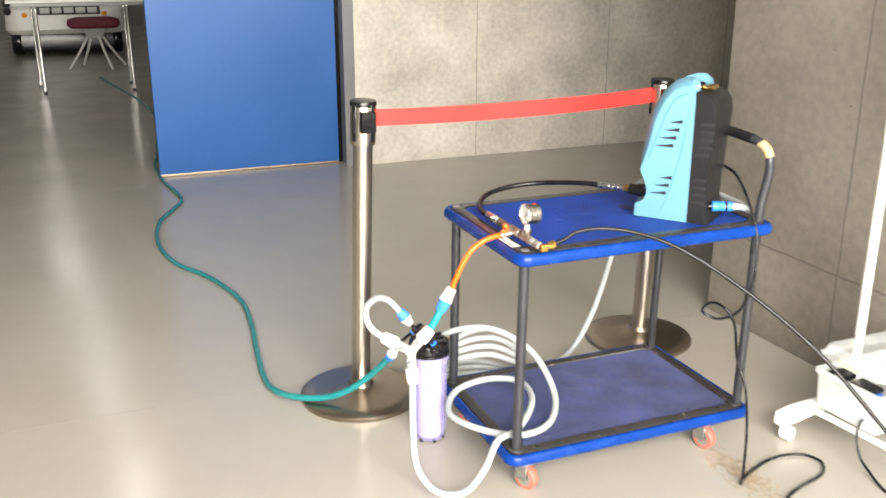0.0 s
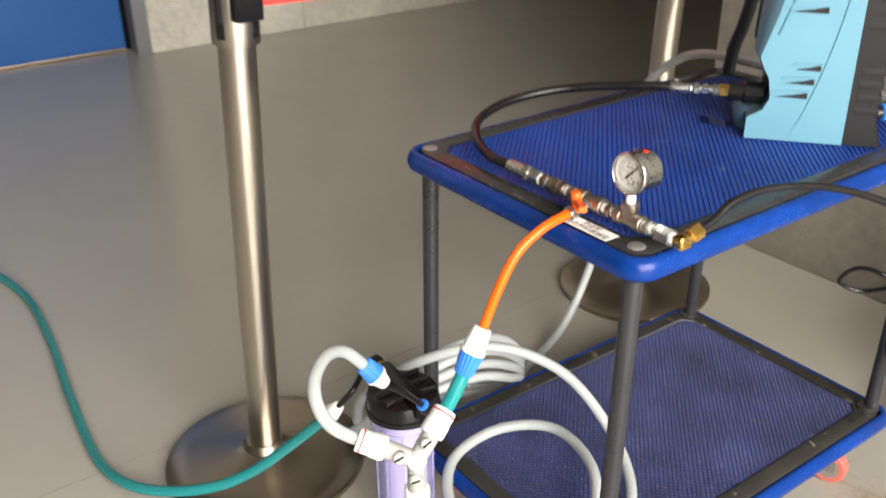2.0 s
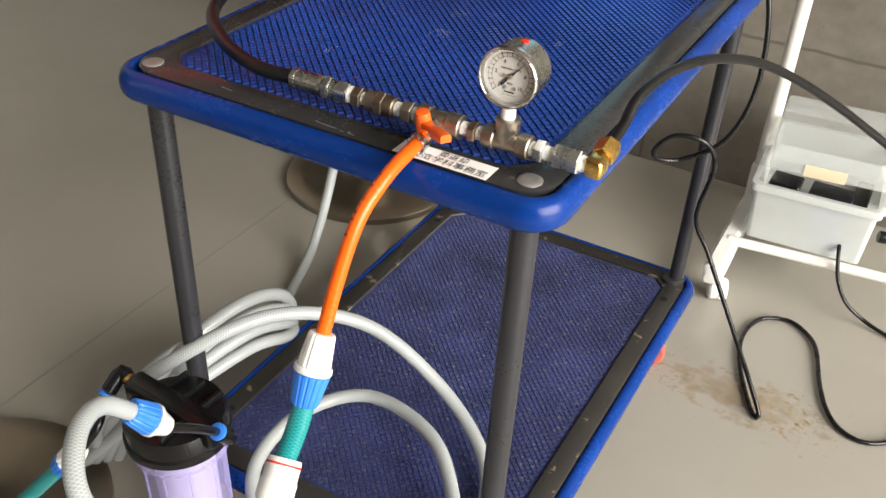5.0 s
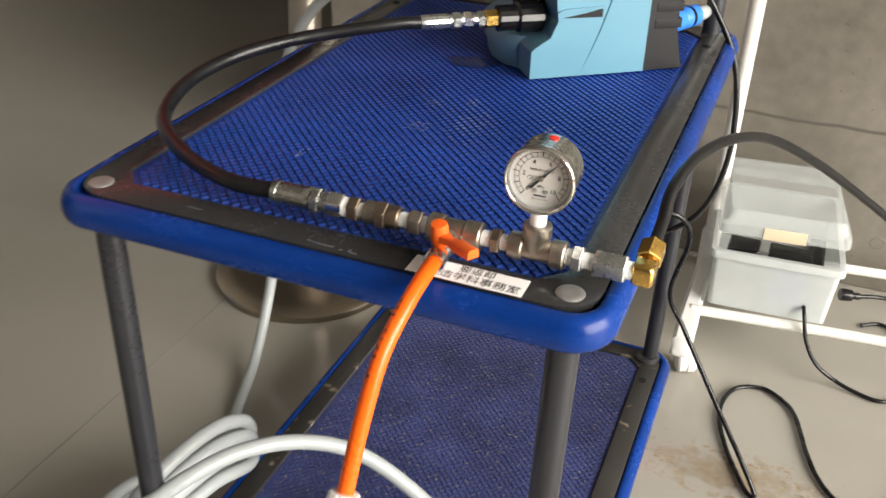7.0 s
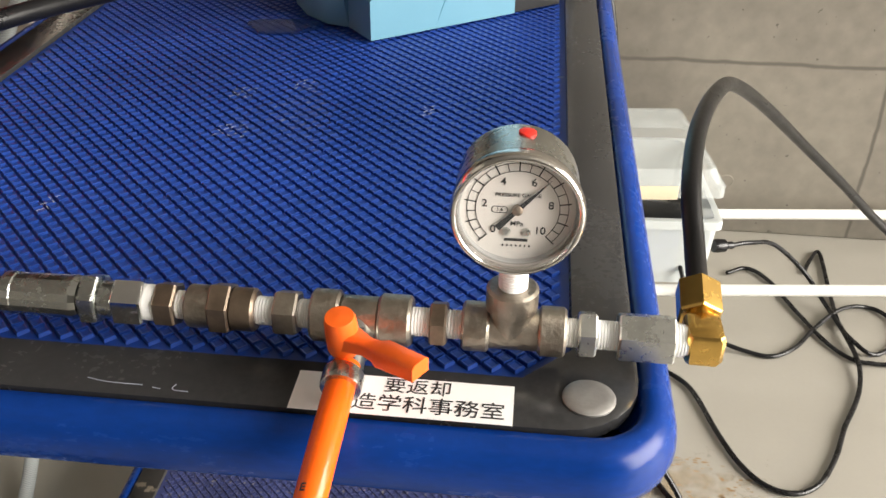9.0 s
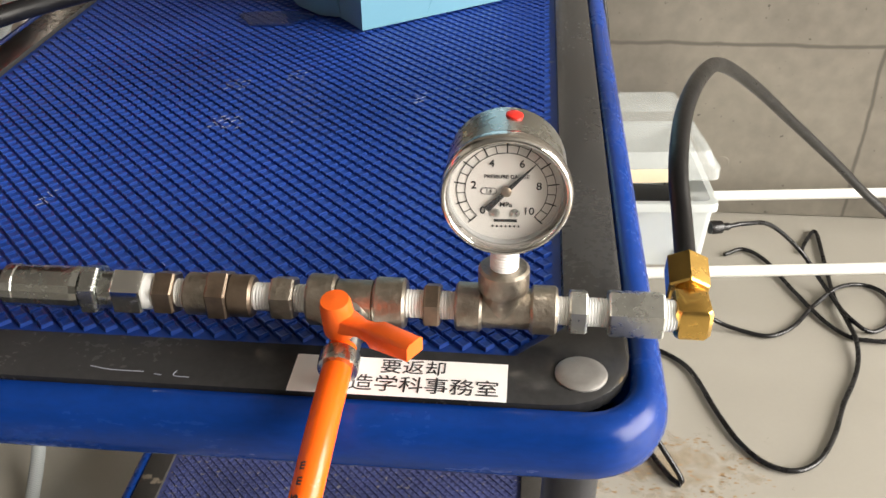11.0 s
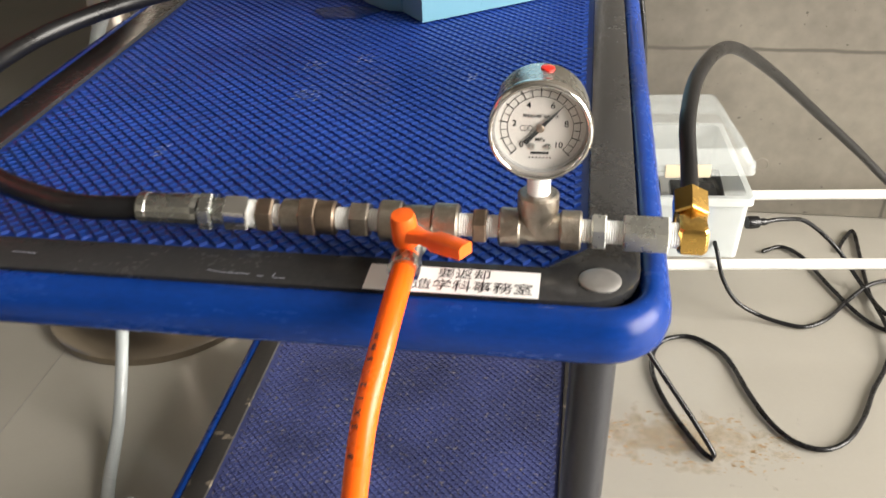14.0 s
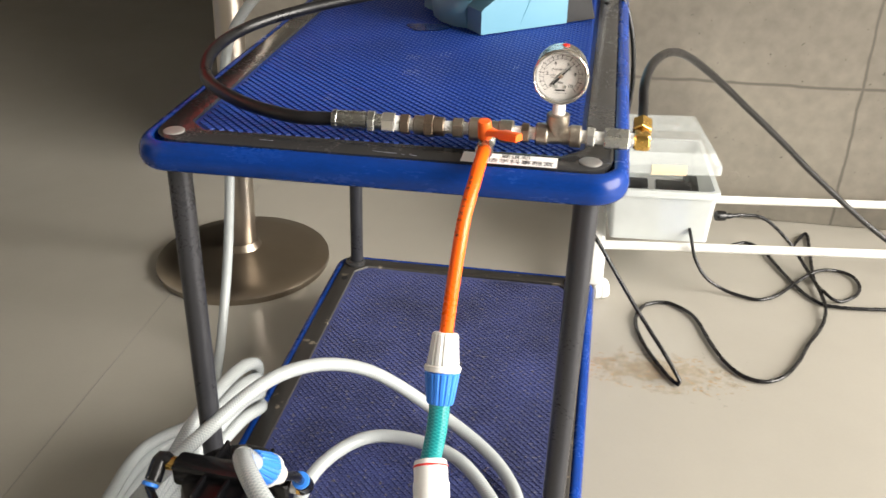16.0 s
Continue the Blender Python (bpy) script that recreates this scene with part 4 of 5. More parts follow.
def on_dial(value):
    """Angle on the dial, clockwise from straight up, for a pressure from 0 to 10."""
    return radians(-135 + 27 * value)


def dial_xy(value, r):
    a = on_dial(value)
    return Vector((-r * math.sin(a) * DX, r * math.cos(a) * DY, FZ))


# the pose's own axes: which way is right and up on the dial, as seen from the front
DX = 1.0 if (face.to_3x3() @ Vector((1, 0, 0))).x < 0 else -1.0
DY = 1.0 if (face.to_3x3() @ Vector((0, 1, 0))).z > 0 else -1.0


def dial_bar(name, p, q, w, h=0.00015, mat=M_DIALINK, parent=dial):
    d = (q - p)
    s = Vector((-d.y, d.x, 0)).normalized() * w / 2
    up = Vector((0, 0, h))
    part(name, Geo().loft([[face @ v for v in (p - s, p + s, q + s, q - s)], [face @ (v + up) for v in (p - s, p + s, q + s, q - s)]]), mat, parent)


for k in range(21):
    v = k * 0.5
    dial_bar("tick", dial_xy(v, 0.0168), dial_xy(v, 0.0203 if k % 2 else 0.0216), 0.00034 if k % 2 else 0.0005)
for r in (0.0168, 0.0203):
    for k in range(40):
        dial_bar("scale_arc", dial_xy(k * 0.25, r), dial_xy(k * 0.25 + 0.25, r), 0.00028)
flat = face @ (pose(0, 0, FZ + 0.0001, 0, 0, 0) if DX < 0 and DY > 0 else pose(0, 0, FZ + 0.0001, 0, 0, 180 if DY < 0 else 0))
for v, size in [(k, 0.0047) for k in (0, 2, 4, 6, 8, 10)]:
    p = dial_xy(v, 0.0134)
    text_part("numeral", str(v), size, face.inverted() and Matrix.Translation(face @ (p + Vector((0, 0, 0.0001)))) @ flat.to_3x3().to_4x4(), M_DIALINK, dial, 0.00005, 0.00006)


def dial_text(body, x, y, size):
    text_part("lettering", body, size, Matrix.Translation(face @ Vector((-x * DX, y * DY, FZ + 0.0001))) @ flat.to_3x3().to_4x4(), M_DIALINK, dial, 0.00005, 0.00002)


dial_text("PRESSURE GAUGE", 0.0, 0.0062, 0.0023)
dial_text("MPa", 0.0, -0.0066, 0.0031)
dial_text("1.6", -0.0071, -0.0004, 0.0022)
for x in (-0.0042, 0.0040):
    part("dial_screw", Geo().lathe([(0.0019, 0.0), (0.0018, 0.0006), (0.0007, 0.0009), (0.0, 0.0006)], face @ pose(-x * DX, -0.0104 * DY, FZ), 18), M_ZINC, dial, "small steel screw")
dial_bar("logo_mark", Vector((0.0048, -0.0140 * DY, FZ)), Vector((-0.0048, -0.0140 * DY, FZ)), 0.0013)
for i in range(7):
    x = -0.0056 + i * 0.0018
    dial_bar("serial_bar", Vector((x, -0.0167 * DY, FZ)), Vector((x + 0.0007, -0.0167 * DY, FZ)), 0.0009)
oval = [Vector(((0.0071 + 0.0019 * (1 if math.cos(a) > 0 else -1) + 0.0013 * math.cos(a)) * DX, (-0.0004 + 0.0014 * math.sin(a)) * DY, FZ)) for a in [2 * math.pi * (i + 0.5) / 20 for i in range(20)]]
for p, q in zip(oval, oval[1:] + oval[:1]):
    dial_bar("emblem", p, q, 0.00024)
NEEDLE = 6.6
tip, tail = dial_xy(NEEDLE, 0.0186), dial_xy(NEEDLE + 6.667, 0.0116)
lift = Vector((0, 0, 0.0010))
d = (tip - tail).normalized()
s = Vector((-d.y, d.x, 0))
hub_w = 0.0006
ndl = Geo()
outline = [tip, -s * 0.0010 + d * 0.002, -s * 0.0010 - d * 0.002, tail - s * 0.0014, tail + s * 0.0014, s * 0.0010 - d * 0.002, s * 0.0010 + d * 0.002]
flatp = [Vector((p.x, p.y, FZ)) + lift for p in outline]
ndl.loft([[face @ p for p in flatp], [face @ (p + Vector((0, 0, 0.0003))) for p in flatp]])
needle = part("needle", ndl, M_DIALINK, gauge, "black needle")
part("needle_hub", Geo().lathe([(0.0022, FZ), (0.0022, FZ + 0.0017), (0.0015, FZ + 0.0022), (0.0, FZ + 0.0023)], face, 20), M_BROWN, needle)
part("fill_plug", Geo().lathe([(0.0036, -0.001), (0.0036, 0.0006), (0.0028, 0.0010), (0.0, 0.0011)], aim((GX + 0.002, GY + 0.0225, GZ + 0.0248), (0.08, 0.0, 1)), 20), M_RED, gauge, "red filling plug")

# ---- black rubber hose from the brass elbow ----
gun_hose = thing("spray_hose", "black rubber spray hose arching from the brass elbow to the floor", "hose")
nut_dir = Vector((0.02, 0.96, 0.28)).normalized()
n0 = Vector((0.2625, CHAIN_Y + 0.011, CHAIN_Z + 0.001))
part("brass_neck", Geo().lathe([(0.0062, 0.0), (0.0062, 0.008)], aim(n0, nut_dir), 18), M_BRASS, gun_hose)
part("brass_nut", Geo().prism(hexagon(0.0105), 0.004, 0.022, aim(n0, nut_dir), 0.001), M_BRASS, gun_hose, "brass hex nut", sharp=25)
hl = [n0 + nut_dir * 0.018, n0 + nut_dir * 0.05, (0.2635, 0.160, 0.716), (0.273, 0.215, 0.722), (0.295, 0.290, 0.713), (0.326, 0.382, 0.681), (0.374, 0.470, 0.628), (0.437, 0.562, 0.556), (0.515, 0.648, 0.472), (0.600, 0.712, 0.384), (0.740, 0.766, 0.262), (0.93, 0.80, 0.14), (1.15, 0.82, 0.05), (1.4, 0.80, 0.008), (1.8, 0.70, 0.007)]
part("hose", Geo().tube(curve(hl, 0.008), 0.0050, 18), M_RUBBER, gun_hose)

# ---- orange hose and the quick couplings below it ----
orange = thing("orange_hose", "short orange air hose clamped to the valve", "hose")
ol = [(0.1125, 0.0445, 0.682), (0.112, 0.025, 0.6795), (0.1105, -0.012, 0.670), (0.106, -0.046, 0.645), (0.102, -0.072, 0.600), (0.098, -0.093, 0.548)]
part("hose", Geo().tube(curve(ol, 0.006), 0.0064, 20), M_ORANGEHOSE, orange)
oc = curve(ol, 0.002)
for i, ch in enumerate("8.5X12.5mm"):
    a = oc[int(len(oc) * (0.55 - 0.030 * i))]
    t = (oc[int(len(oc) * (0.55 - 0.030 * i)) - 2] - a).normalized()
    up = Vector((-0.42, -0.72, 0.55))
    up = (up - t * up.dot(t)).normalized()
    if ch == ".":
        part("print_mark", Geo().box((-0.0002, -0.0012, 0), (0.0002, -0.0008, 0.0001), 0.0, Matrix.Translation(a + up * 0.00642) @ Matrix((t, up.cross(t), up)).transposed().to_4x4()), M_INK, orange, "small dark printed mark")
        continue
    text_part("print_mark", ch, 0.0044, Matrix.Translation(a + up * 0.00642) @ Matrix((t, up.cross(t), up)).transposed().to_4x4(), M_INK, orange, 0.00008, 0.00012)
part("hose_clamp", Geo().lathe([(0.0066, 0.0), (0.0086, 0.0), (0.0088, 0.001), (0.0088, 0.007), (0.0086, 0.008), (0.0066, 0.008)], aim((0.1124, 0.040, 0.682), (0, -1, -0.16)), 28), M_ZINC, orange, "zinc worm-drive hose clamp")
part("clamp_screw", Geo().box((-0.004, -0.0045, -0.003), (0.004, 0.0045, 0.003), 0.001, pose(0.1125, 0.036, 0.6735)), M_ZINC, orange)


def ribbed(r0, r1, ln, m, ribs=18):
    """A tapering grip sleeve with grooves along it."""
    seg = ribs * 4
    rings = []
    for h, k in ((0, 0.9), (0.06, 1.0), (0.5, 1.0), (0.92, 1.0), (1.0, 0.92)):
        r = (r0 + (r1 - r0) * h) * k
        rings.append([m @ Vector(((r - (0.0009 if (j % 4) < 1 else 0)) * math.cos(2 * math.pi * j / seg), (r - (0.0009 if (j % 4) < 1 else 0)) * math.sin(2 * math.pi * j / seg), h * ln)) for j in range(seg)])
    return Geo().loft(rings)


joiner = thing("hose_joiner", "white and blue plastic hose joiner", "hose joiner")
j0, j1 = Vector((0.098, -0.090, 0.556)), Vector((0.0985, -0.1235, 0.496))
jd = (j1 - j0).normalized()
part("white_nut", ribbed(0.0120, 0.0152, 0.031, aim(j0 + jd * 0.005, jd), 12), M_WHITE, joiner, "white ribbed nut", sharp=30)
part("white_collar", Geo().lathe([(0.016, 0.0), (0.017, 0.001), (0.017, 0.005), (0.016, 0.006)], aim(j0 + jd * 0.035, jd), 28), M_WHITE, joiner, "white collar")
part("blue_nut", ribbed(0.0165, 0.0125, 0.030, aim(j0 + jd * 0.041, jd), 16), M_BLUEPLASTIC, joiner, "blue ribbed nut", sharp=30)
YC = Vector((0.108, -0.207, 0.402))
teal_link = thing("teal_hose_link", "short teal braided hose link", "hose")
up_end = Vector((0.0945, -0.150, 0.447))
part("hose", Geo().tube(curve([j0 + jd * 0.062, (0.098, -0.135, 0.475), up_end + Vector((0, 0.0, 0))], 0.006), 0.0098, 24), M_TEALLINK, teal_link)

split = thing("hose_splitter", "grey and white three-way hose splitter", "hose splitter")
part("hub", Geo().lathe([(0.0, -0.013), (0.009, -0.012), (0.0135, -0.007), (0.0145, 0.0), (0.0135, 0.007), (0.009, 0.012), (0.0, 0.013)], aim(YC, (0.75, -0.6, 0.25)), 22), M_OFFWHITE, split)
ENDS = {"up": up_end, "left": Vector((0.058, -0.262, 0.429)), "down": Vector((0.096, -0.199, 0.312))}
for key, e in ENDS.items():
    d = (e - YC).normalized()
    ln = (e - YC).length
    part("arm", Geo().lathe([(0.0115, 0.004), (0.0125, ln - 0.034), (0.0, ln - 0.034)], aim(YC, d), 22), M_GREYPL, split, "grey valve arm")
    nut = part("coupling", Geo().lathe([(0.0, ln - 0.038), (0.0150, ln - 0.038), (0.0168, ln - 0.035), (0.0168, ln - 0.020), (0.0158, ln - 0.018), (0.0158, ln - 0.004), (0.0148, ln), (0.0, ln)], aim(YC, d), 30), M_WHITE, split, "white quick coupling")
    part("red_line", Geo().lathe([(0.0159, ln - 0.0065), (0.0161, ln - 0.006), (0.0161, ln - 0.005), (0.0159, ln - 0.0045)], aim(YC, d), 30), M_RED, nut, "thin red line")
    k = part("valve_knob", Geo().lathe([(0.0, 0.0), (0.009, 0.0), (0.009, 0.006), (0.0065, 0.009), (0.0, 0.009)], aim(YC + d * 0.022, Vector((0.75, -0.6, 0.3)) - d * d.dot(Vector((0.75, -0.6, 0.3)))) @ pose(0, 0, 0.009), 12), M_GREYPL, split, "small grey valve knob")
    part("knob_slot", Geo().box((-0.0065, -0.0014, 0.0085), (0.0065, 0.0014, 0.0098), 0.0005, aim(YC + d * 0.022, Vector((0.75, -0.6, 0.3)) - d * d.dot(Vector((0.75, -0.6, 0.3)))) @ pose(0, 0, 0.009, 0, 0, 30)), M_DARK, k)

# ---- water filter housing ----
FX, FY = -0.145, -0.062
filt = thing("water_filter", "lilac see-through water filter with a black cap", "water filter")
part("bowl", Geo().lathe([(0.0, 0.006), (0.042, 0.006), (0.0455, 0.012), (0.0475, 0.03), (0.0490, 0.250), (0.0570, 0.254), (0.0570, 0.271), (0.055, 0.274)], pose(FX, FY, 0), 48), M_PURPLE, filt, "lilac see-through bowl")
part("core", Geo().lathe([(0.0, 0.014), (0.036, 0.014), (0.036, 0.266), (0.0, 0.266)], pose(FX, FY, 0), 32), M_CARTRIDGE, filt, "white filter cartridge")
for k in range(6):
    a = radians(60 * k)
    part("foot_rib", Geo().box((-0.006, -0.004, 0.0), (0.006, 0.004, 0.008), 0.001, pose(FX + 0.038 * math.cos(a), FY + 0.038 * math.sin(a), 0)), M_BLACK, filt)
for k in range(10):
    a = 36 * k
    part("bowl_rib", Geo().box((0.0470, -0.0014, 0.03), (0.0498, 0.0014, 0.249), 0.0006, pose(FX, FY, 0, 0, 0, a)), M_PURPLE, filt)
cap = part("cap", Geo().lathe([(0.0595, 0.270), (0.0615, 0.272), (0.0615, 0.280), (0.059, 0.282), (0.059, 0.298), (0.0565, 0.305), (0.046, 0.308), (0.0, 0.309)], pose(FX, FY, 0), 48), M_BLACK, filt, "black screw cap")
PA = -4
pt = pose(FX, FY, 0, 0, 0, PA)
part("cap_port", Geo().box((-0.070, -0.014, 0.290), (0.070, 0.014, 0.320), 0.005, pt), M_BLACK, cap)
for s in (-0.028, 0.0, 0.028):
    part("cap_rib", Geo().box((s - 0.002, -0.046, 0.302), (s + 0.002, 0.046, 0.316), 0.001, pt), M_BLACK, cap)
# push-in fittings and black tubes
col = Vector((-0.052, -0.085, 0.322))
p_out = pt @ Vector((0.070, 0.0, 0.310))
part("thread_tape", Geo().lathe([(0.008, 0.0), (0.0082, 0.007)], aim(p_out, pt.to_3x3() @ Vector((1, 0, 0))), 18), M_TAPE, filt, "white seal tape")
part("brass_thread", Geo().lathe([(0.0085, 0.0), (0.0085, 0.005)], aim(p_out + (pt.to_3x3() @ Vector((0.007, 0, 0))), pt.to_3x3() @ Vector((1, 0, 0))), 18), M_BRASS, filt)
el_a = p_out + (pt.to_3x3() @ Vector((0.016, 0, 0.004)))
part("push_elbow", Geo().tube(curve([p_out + (pt.to_3x3() @ Vector((0.010, 0, 0))), el_a, el_a + Vector((0.0, -0.012, 0.016))], 0.004), 0.0092, 18), M_BLACK, filt)
el_end = el_a + Vector((0.0, -0.016, 0.022))
part("blue_collet", Geo().lathe([(0.0095, 0.0), (0.0095, 0.004), (0.007, 0.005), (0.0, 0.005)], aim(el_end - Vector((0, -0.003, 0.003)), (0.0, -0.55, 0.8)), 20), M_BLUEPLASTIC, filt, "blue push-in collet")
tipw = Vector((-0.054, -0.146, 0.400))
part("black_tube", Geo().tube(curve([el_end, el_end.lerp(tipw, 0.5) + Vector((0.004, 0, 0.004)), tipw], 0.006), 0.005, 14), M_BLACK, filt, "black plastic tube")
p_in = pt @ Vector((-0.070, 0.0, 0.310))
part("brass_thread", Geo().lathe([(0.0085, 0.0), (0.0085, 0.010)], aim(p_in, pt.to_3x3() @ Vector((-1, 0, 0))), 18), M_BRASS, filt)
el_b = p_in + (pt.to_3x3() @ Vector((-0.018, 0, 0.004)))
part("push_elbow", Geo().tube(curve([p_in + (pt.to_3x3() @ Vector((-0.009, 0, 0))), el_b, el_b + Vector((-0.004, -0.020, -0.016))], 0.004), 0.0095, 18), M_BLACK, filt)
el_b2 = el_b + Vector((-0.006, -0.026, -0.020))
part("blue_collet", Geo().lathe([(0.0095, 0.0), (0.0095, 0.004), (0.007, 0.005), (0.0, 0.005)], aim(el_b2 + Vector((0.001, 0.004, 0.003)), (-0.15, -0.75, -0.6)), 20), M_BLUEPLASTIC, filt, "blue push-in collet")

# ---- loop of clear hose between splitter and filter ----
loop = thing("clear_hose_loop", "clear braided hose bent in a loop by the filter", "hose")
loop_end = Vector((-0.067, -0.172, 0.436))
ll = [ENDS["left"] + Vector((0.008, 0.01, -0.004)), ENDS["left"], (0.037, -0.286, 0.447), (0.017, -0.294, 0.473), (-0.010, -0.281, 0.492), (-0.041, -0.246, 0.496), (-0.062, -0.207, 0.477), loop_end]
part("hose", Geo().tube(curve(ll, 0.006), 0.0088, 24), M_CLEARHOSE, loop)
ld = (tipw - loop_end).normalized()
part("blue_nut", ribbed(0.0125, 0.0165, 0.026, aim(loop_end - ld * 0.006, ld), 16), M_BLUEPLASTIC, loop, "blue ribbed nut", sharp=30)
part("white_tip", Geo().lathe([(0.0165, 0.0), (0.0165, 0.004), (0.0135, 0.008), (0.0095, 0.022), (0.006, 0.024), (0.0, 0.024)], aim(loop_end + ld * 0.020, ld), 26), M_WHITE, loop, "white reducing tip")

# ---- clear hose: coil and feed ----
coil = thing("clear_hose_coil", "coil of clear braided hose piled beside and on the lower deck", "hose")
cl = [(-0.36, -0.03, 0.10), (-0.315, -0.035, 0.185), (-0.225, 0.020, 0.282), (-0.150, 0.125, 0.312), (-0.072, 0.222, 0.260), (0.034, 0.245, 0.178), (0.130, 0.190, 0.142), (0.164, 0.097, 0.134), (0.105, 0.002, 0.134), (-0.015, -0.050, 0.134), (-0.105, 0.005, 0.152), (-0.110, 0.105, 0.170), (-0.045, 0.180, 0.178), (0.070, 0.160, 0.176), (0.150, 0.080, 0.148), (0.184, 0.004, 0.145), (0.200, -0.040, 0.080), (0.198, -0.095, 0.022), (0.160, -0.160, 0.018), (0.115, -0.196, 0.075), (0.092, -0.198, 0.190), (0.0955, -0.199, 0.322)]
part("hose", Geo().tube(curve(cl, 0.008), 0.0092, 22), M_CLEARHOSE, coil)
# further turns of the coil, standing against the deck's side
turns = []
for k in range(4):
    o = 0.020 * k
    turns += [(-0.36 - 0.012 * k, 0.00 - 0.01 * k, 0.045), (-0.305 - 0.008 * k, 0.005 - 0.005 * k, 0.165 - o * 0.8), (-0.262, 0.085, 0.250 - o * 1.25), (-0.238, 0.170, 0.268 - o * 1.4), (-0.236, 0.240, 0.232 - o * 1.3), (-0.275, 0.300, 0.140 - o * 0.5), (-0.340, 0.310, 0.055 + 0.004 * k), (-0.410, 0.200, 0.022 + 0.021 * k), (-0.415, 0.080, 0.024 + 0.020 * k)]
part("coil_turn", Geo().tube(curve(turns, 0.010), 0.0092, 20), M_CLEARHOSE, coil)
feed = thing("clear_feed_hose", "clear braided hose hanging from the washer behind the trolley", "hose")
ie = to_world((inl @ Vector((0, 0, 0.064))))
idr = (WASH.to_3x3() @ (inl.to_3x3() @ Vector((0, 0, 1)))).normalized()
fl = [ie, ie + idr * 0.02, (0.190, 0.722, 0.700), (0.165, 0.752, 0.692), (0.10, 0.772, 0.688), (0.0, 0.785, 0.686), (-0.12, 0.790, 0.686), (-0.24, 0.786, 0.686), (-0.305, 0.780, 0.680), (-0.355, 0.776, 0.657), (-0.410, 0.770, 0.610), (-0.450, 0.758, 0.540), (-0.460, 0.738, 0.440), (-0.452, 0.718, 0.350), (-0.452, 0.660, 0.170), (-0.445, 0.575, 0.040), (-0.405, 0.440, 0.013), (-0.345, 0.335, 0.030)]
part("hose", Geo().tube(curve(fl, 0.010), 0.0092, 20), M_CLEARHOSE, feed)

# ---- teal hose across the floor ----
teal = thing("teal_hose", "long teal braided hose snaking over the floor", "hose")
tw = Vector((-0.205, -0.128, 0.285))
te = Vector((-0.268, -0.142, 0.212))
tl = [(-9.0, -0.62, 0.0105), (-6.5, -0.30, 0.0105), (-4.6, -0.418, 0.0105), (-4.15, -0.474, 0.0105), (-3.66, -0.465, 0.0105), (-3.19, -0.415, 0.0105), (-2.97, -0.480, 0.0105), (-2.73, -0.577, 0.0105), (-2.37, -0.621, 0.0105), (-2.03, -0.580, 0.0105), (-1.76, -0.462, 0.0105), (-1.452, -0.387, 0.0105), (-1.18, -0.391, 0.0105), (-0.915, -0.420, 0.0105), (-0.68, -0.439, 0.0105), (-0.55, -0.422, 0.021), (-0.465, -0.368, 0.032), (-0.41, -0.298, 0.046), (-0.372, -0.238, 0.078), (-0.325, -0.180, 0.140), te, te.lerp(tw, 0.4)]
part("hose", Geo().tube(curve(tl, 0.012), 0.0100, 18), M_TEALHOSE, teal)
td = (tw - te).normalized()
part("blue_nut", ribbed(0.0125, 0.0160, 0.024, aim(te, td), 16), M_BLUEPLASTIC, teal, "blue ribbed nut", sharp=30)
part("white_nut", ribbed(0.0160, 0.0095, 0.034, aim(te + td * 0.024, td), 12), M_WHITE, teal, "white ribbed nut", sharp=30)
part("black_tube", Geo().tube(curve([te + td * 0.056, tw.lerp(el_b2, 0.3), el_b2], 0.006), 0.005, 14), M_BLACK, teal, "black plastic tube")

# ---- power cables ----
cord = thing("power_cord", "black power cord looping from the washer to the floor", "cable")
kl = [(0.092, 0.717, 0.797), (0.135, 0.718, 0.787), (0.170, 0.716, 0.765), (0.211, 0.713, 0.722), (0.258, 0.712, 0.637), (0.272, 0.702, 0.520), (0.249, 0.687, 0.432), (0.190, 0.668, 0.388), (0.160, 0.635, 0.405), (0.183, 0.645, 0.437), (0.227, 0.660, 0.432), (0.243, 0.682, 0.385), (0.226, 0.718, 0.270), (0.258, 0.728, 0.200), (0.325, 0.690, 0.110), (0.385, 0.640, 0.045), (0.412, 0.617, 0.010),
      (0.400, 0.624, 0.0055), (0.360, 0.706, 0.0055), (0.338, 0.780, 0.0055), (0.337, 0.835, 0.0055), (0.355, 0.878, 0.0055), (0.395, 0.896, 0.0055), (0.430, 0.878, 0.0055), (0.456, 0.842, 0.0055), (0.480, 0.756, 0.0055), (0.502, 0.698, 0.0055), (0.530, 0.662, 0.0055), (0.567, 0.652, 0.0055), (0.603, 0.674, 0.0055), (0.637, 0.727, 0.0055), (0.665, 0.790, 0.0055), (0.693, 0.842, 0.0055), (0.712, 0.888, 0.007), (0.721, 0.938, 0.012), (0.720, 1.012, 0.009), (0.703, 1.085, 0.018), (0.668, 1.125, 0.055), (0.605, 1.105, 0.115), (0.555, 1.068, 0.139), (0.522, 1.050, 0.143)]
part("cable", Geo().tube(curve(kl, 0.006), 0.0039, 12), M_CABLE, cord)
pd = Vector((-1, -0.32, 0.08)).normalized()
plug = part("plug", Geo().lathe([(0.005, 0.0), (0.0065, 0.004), (0.006, 0.012), (0.0105, 0.016), (0.0115, 0.030), (0.0105, 0.036), (0.0, 0.036)], aim((0.524, 1.050, 0.143), pd), 16), M_BLACK, cord, "black moulded plug")
box_cable = thing("extension_cable", "black extension cable curling over the floor", "cable")
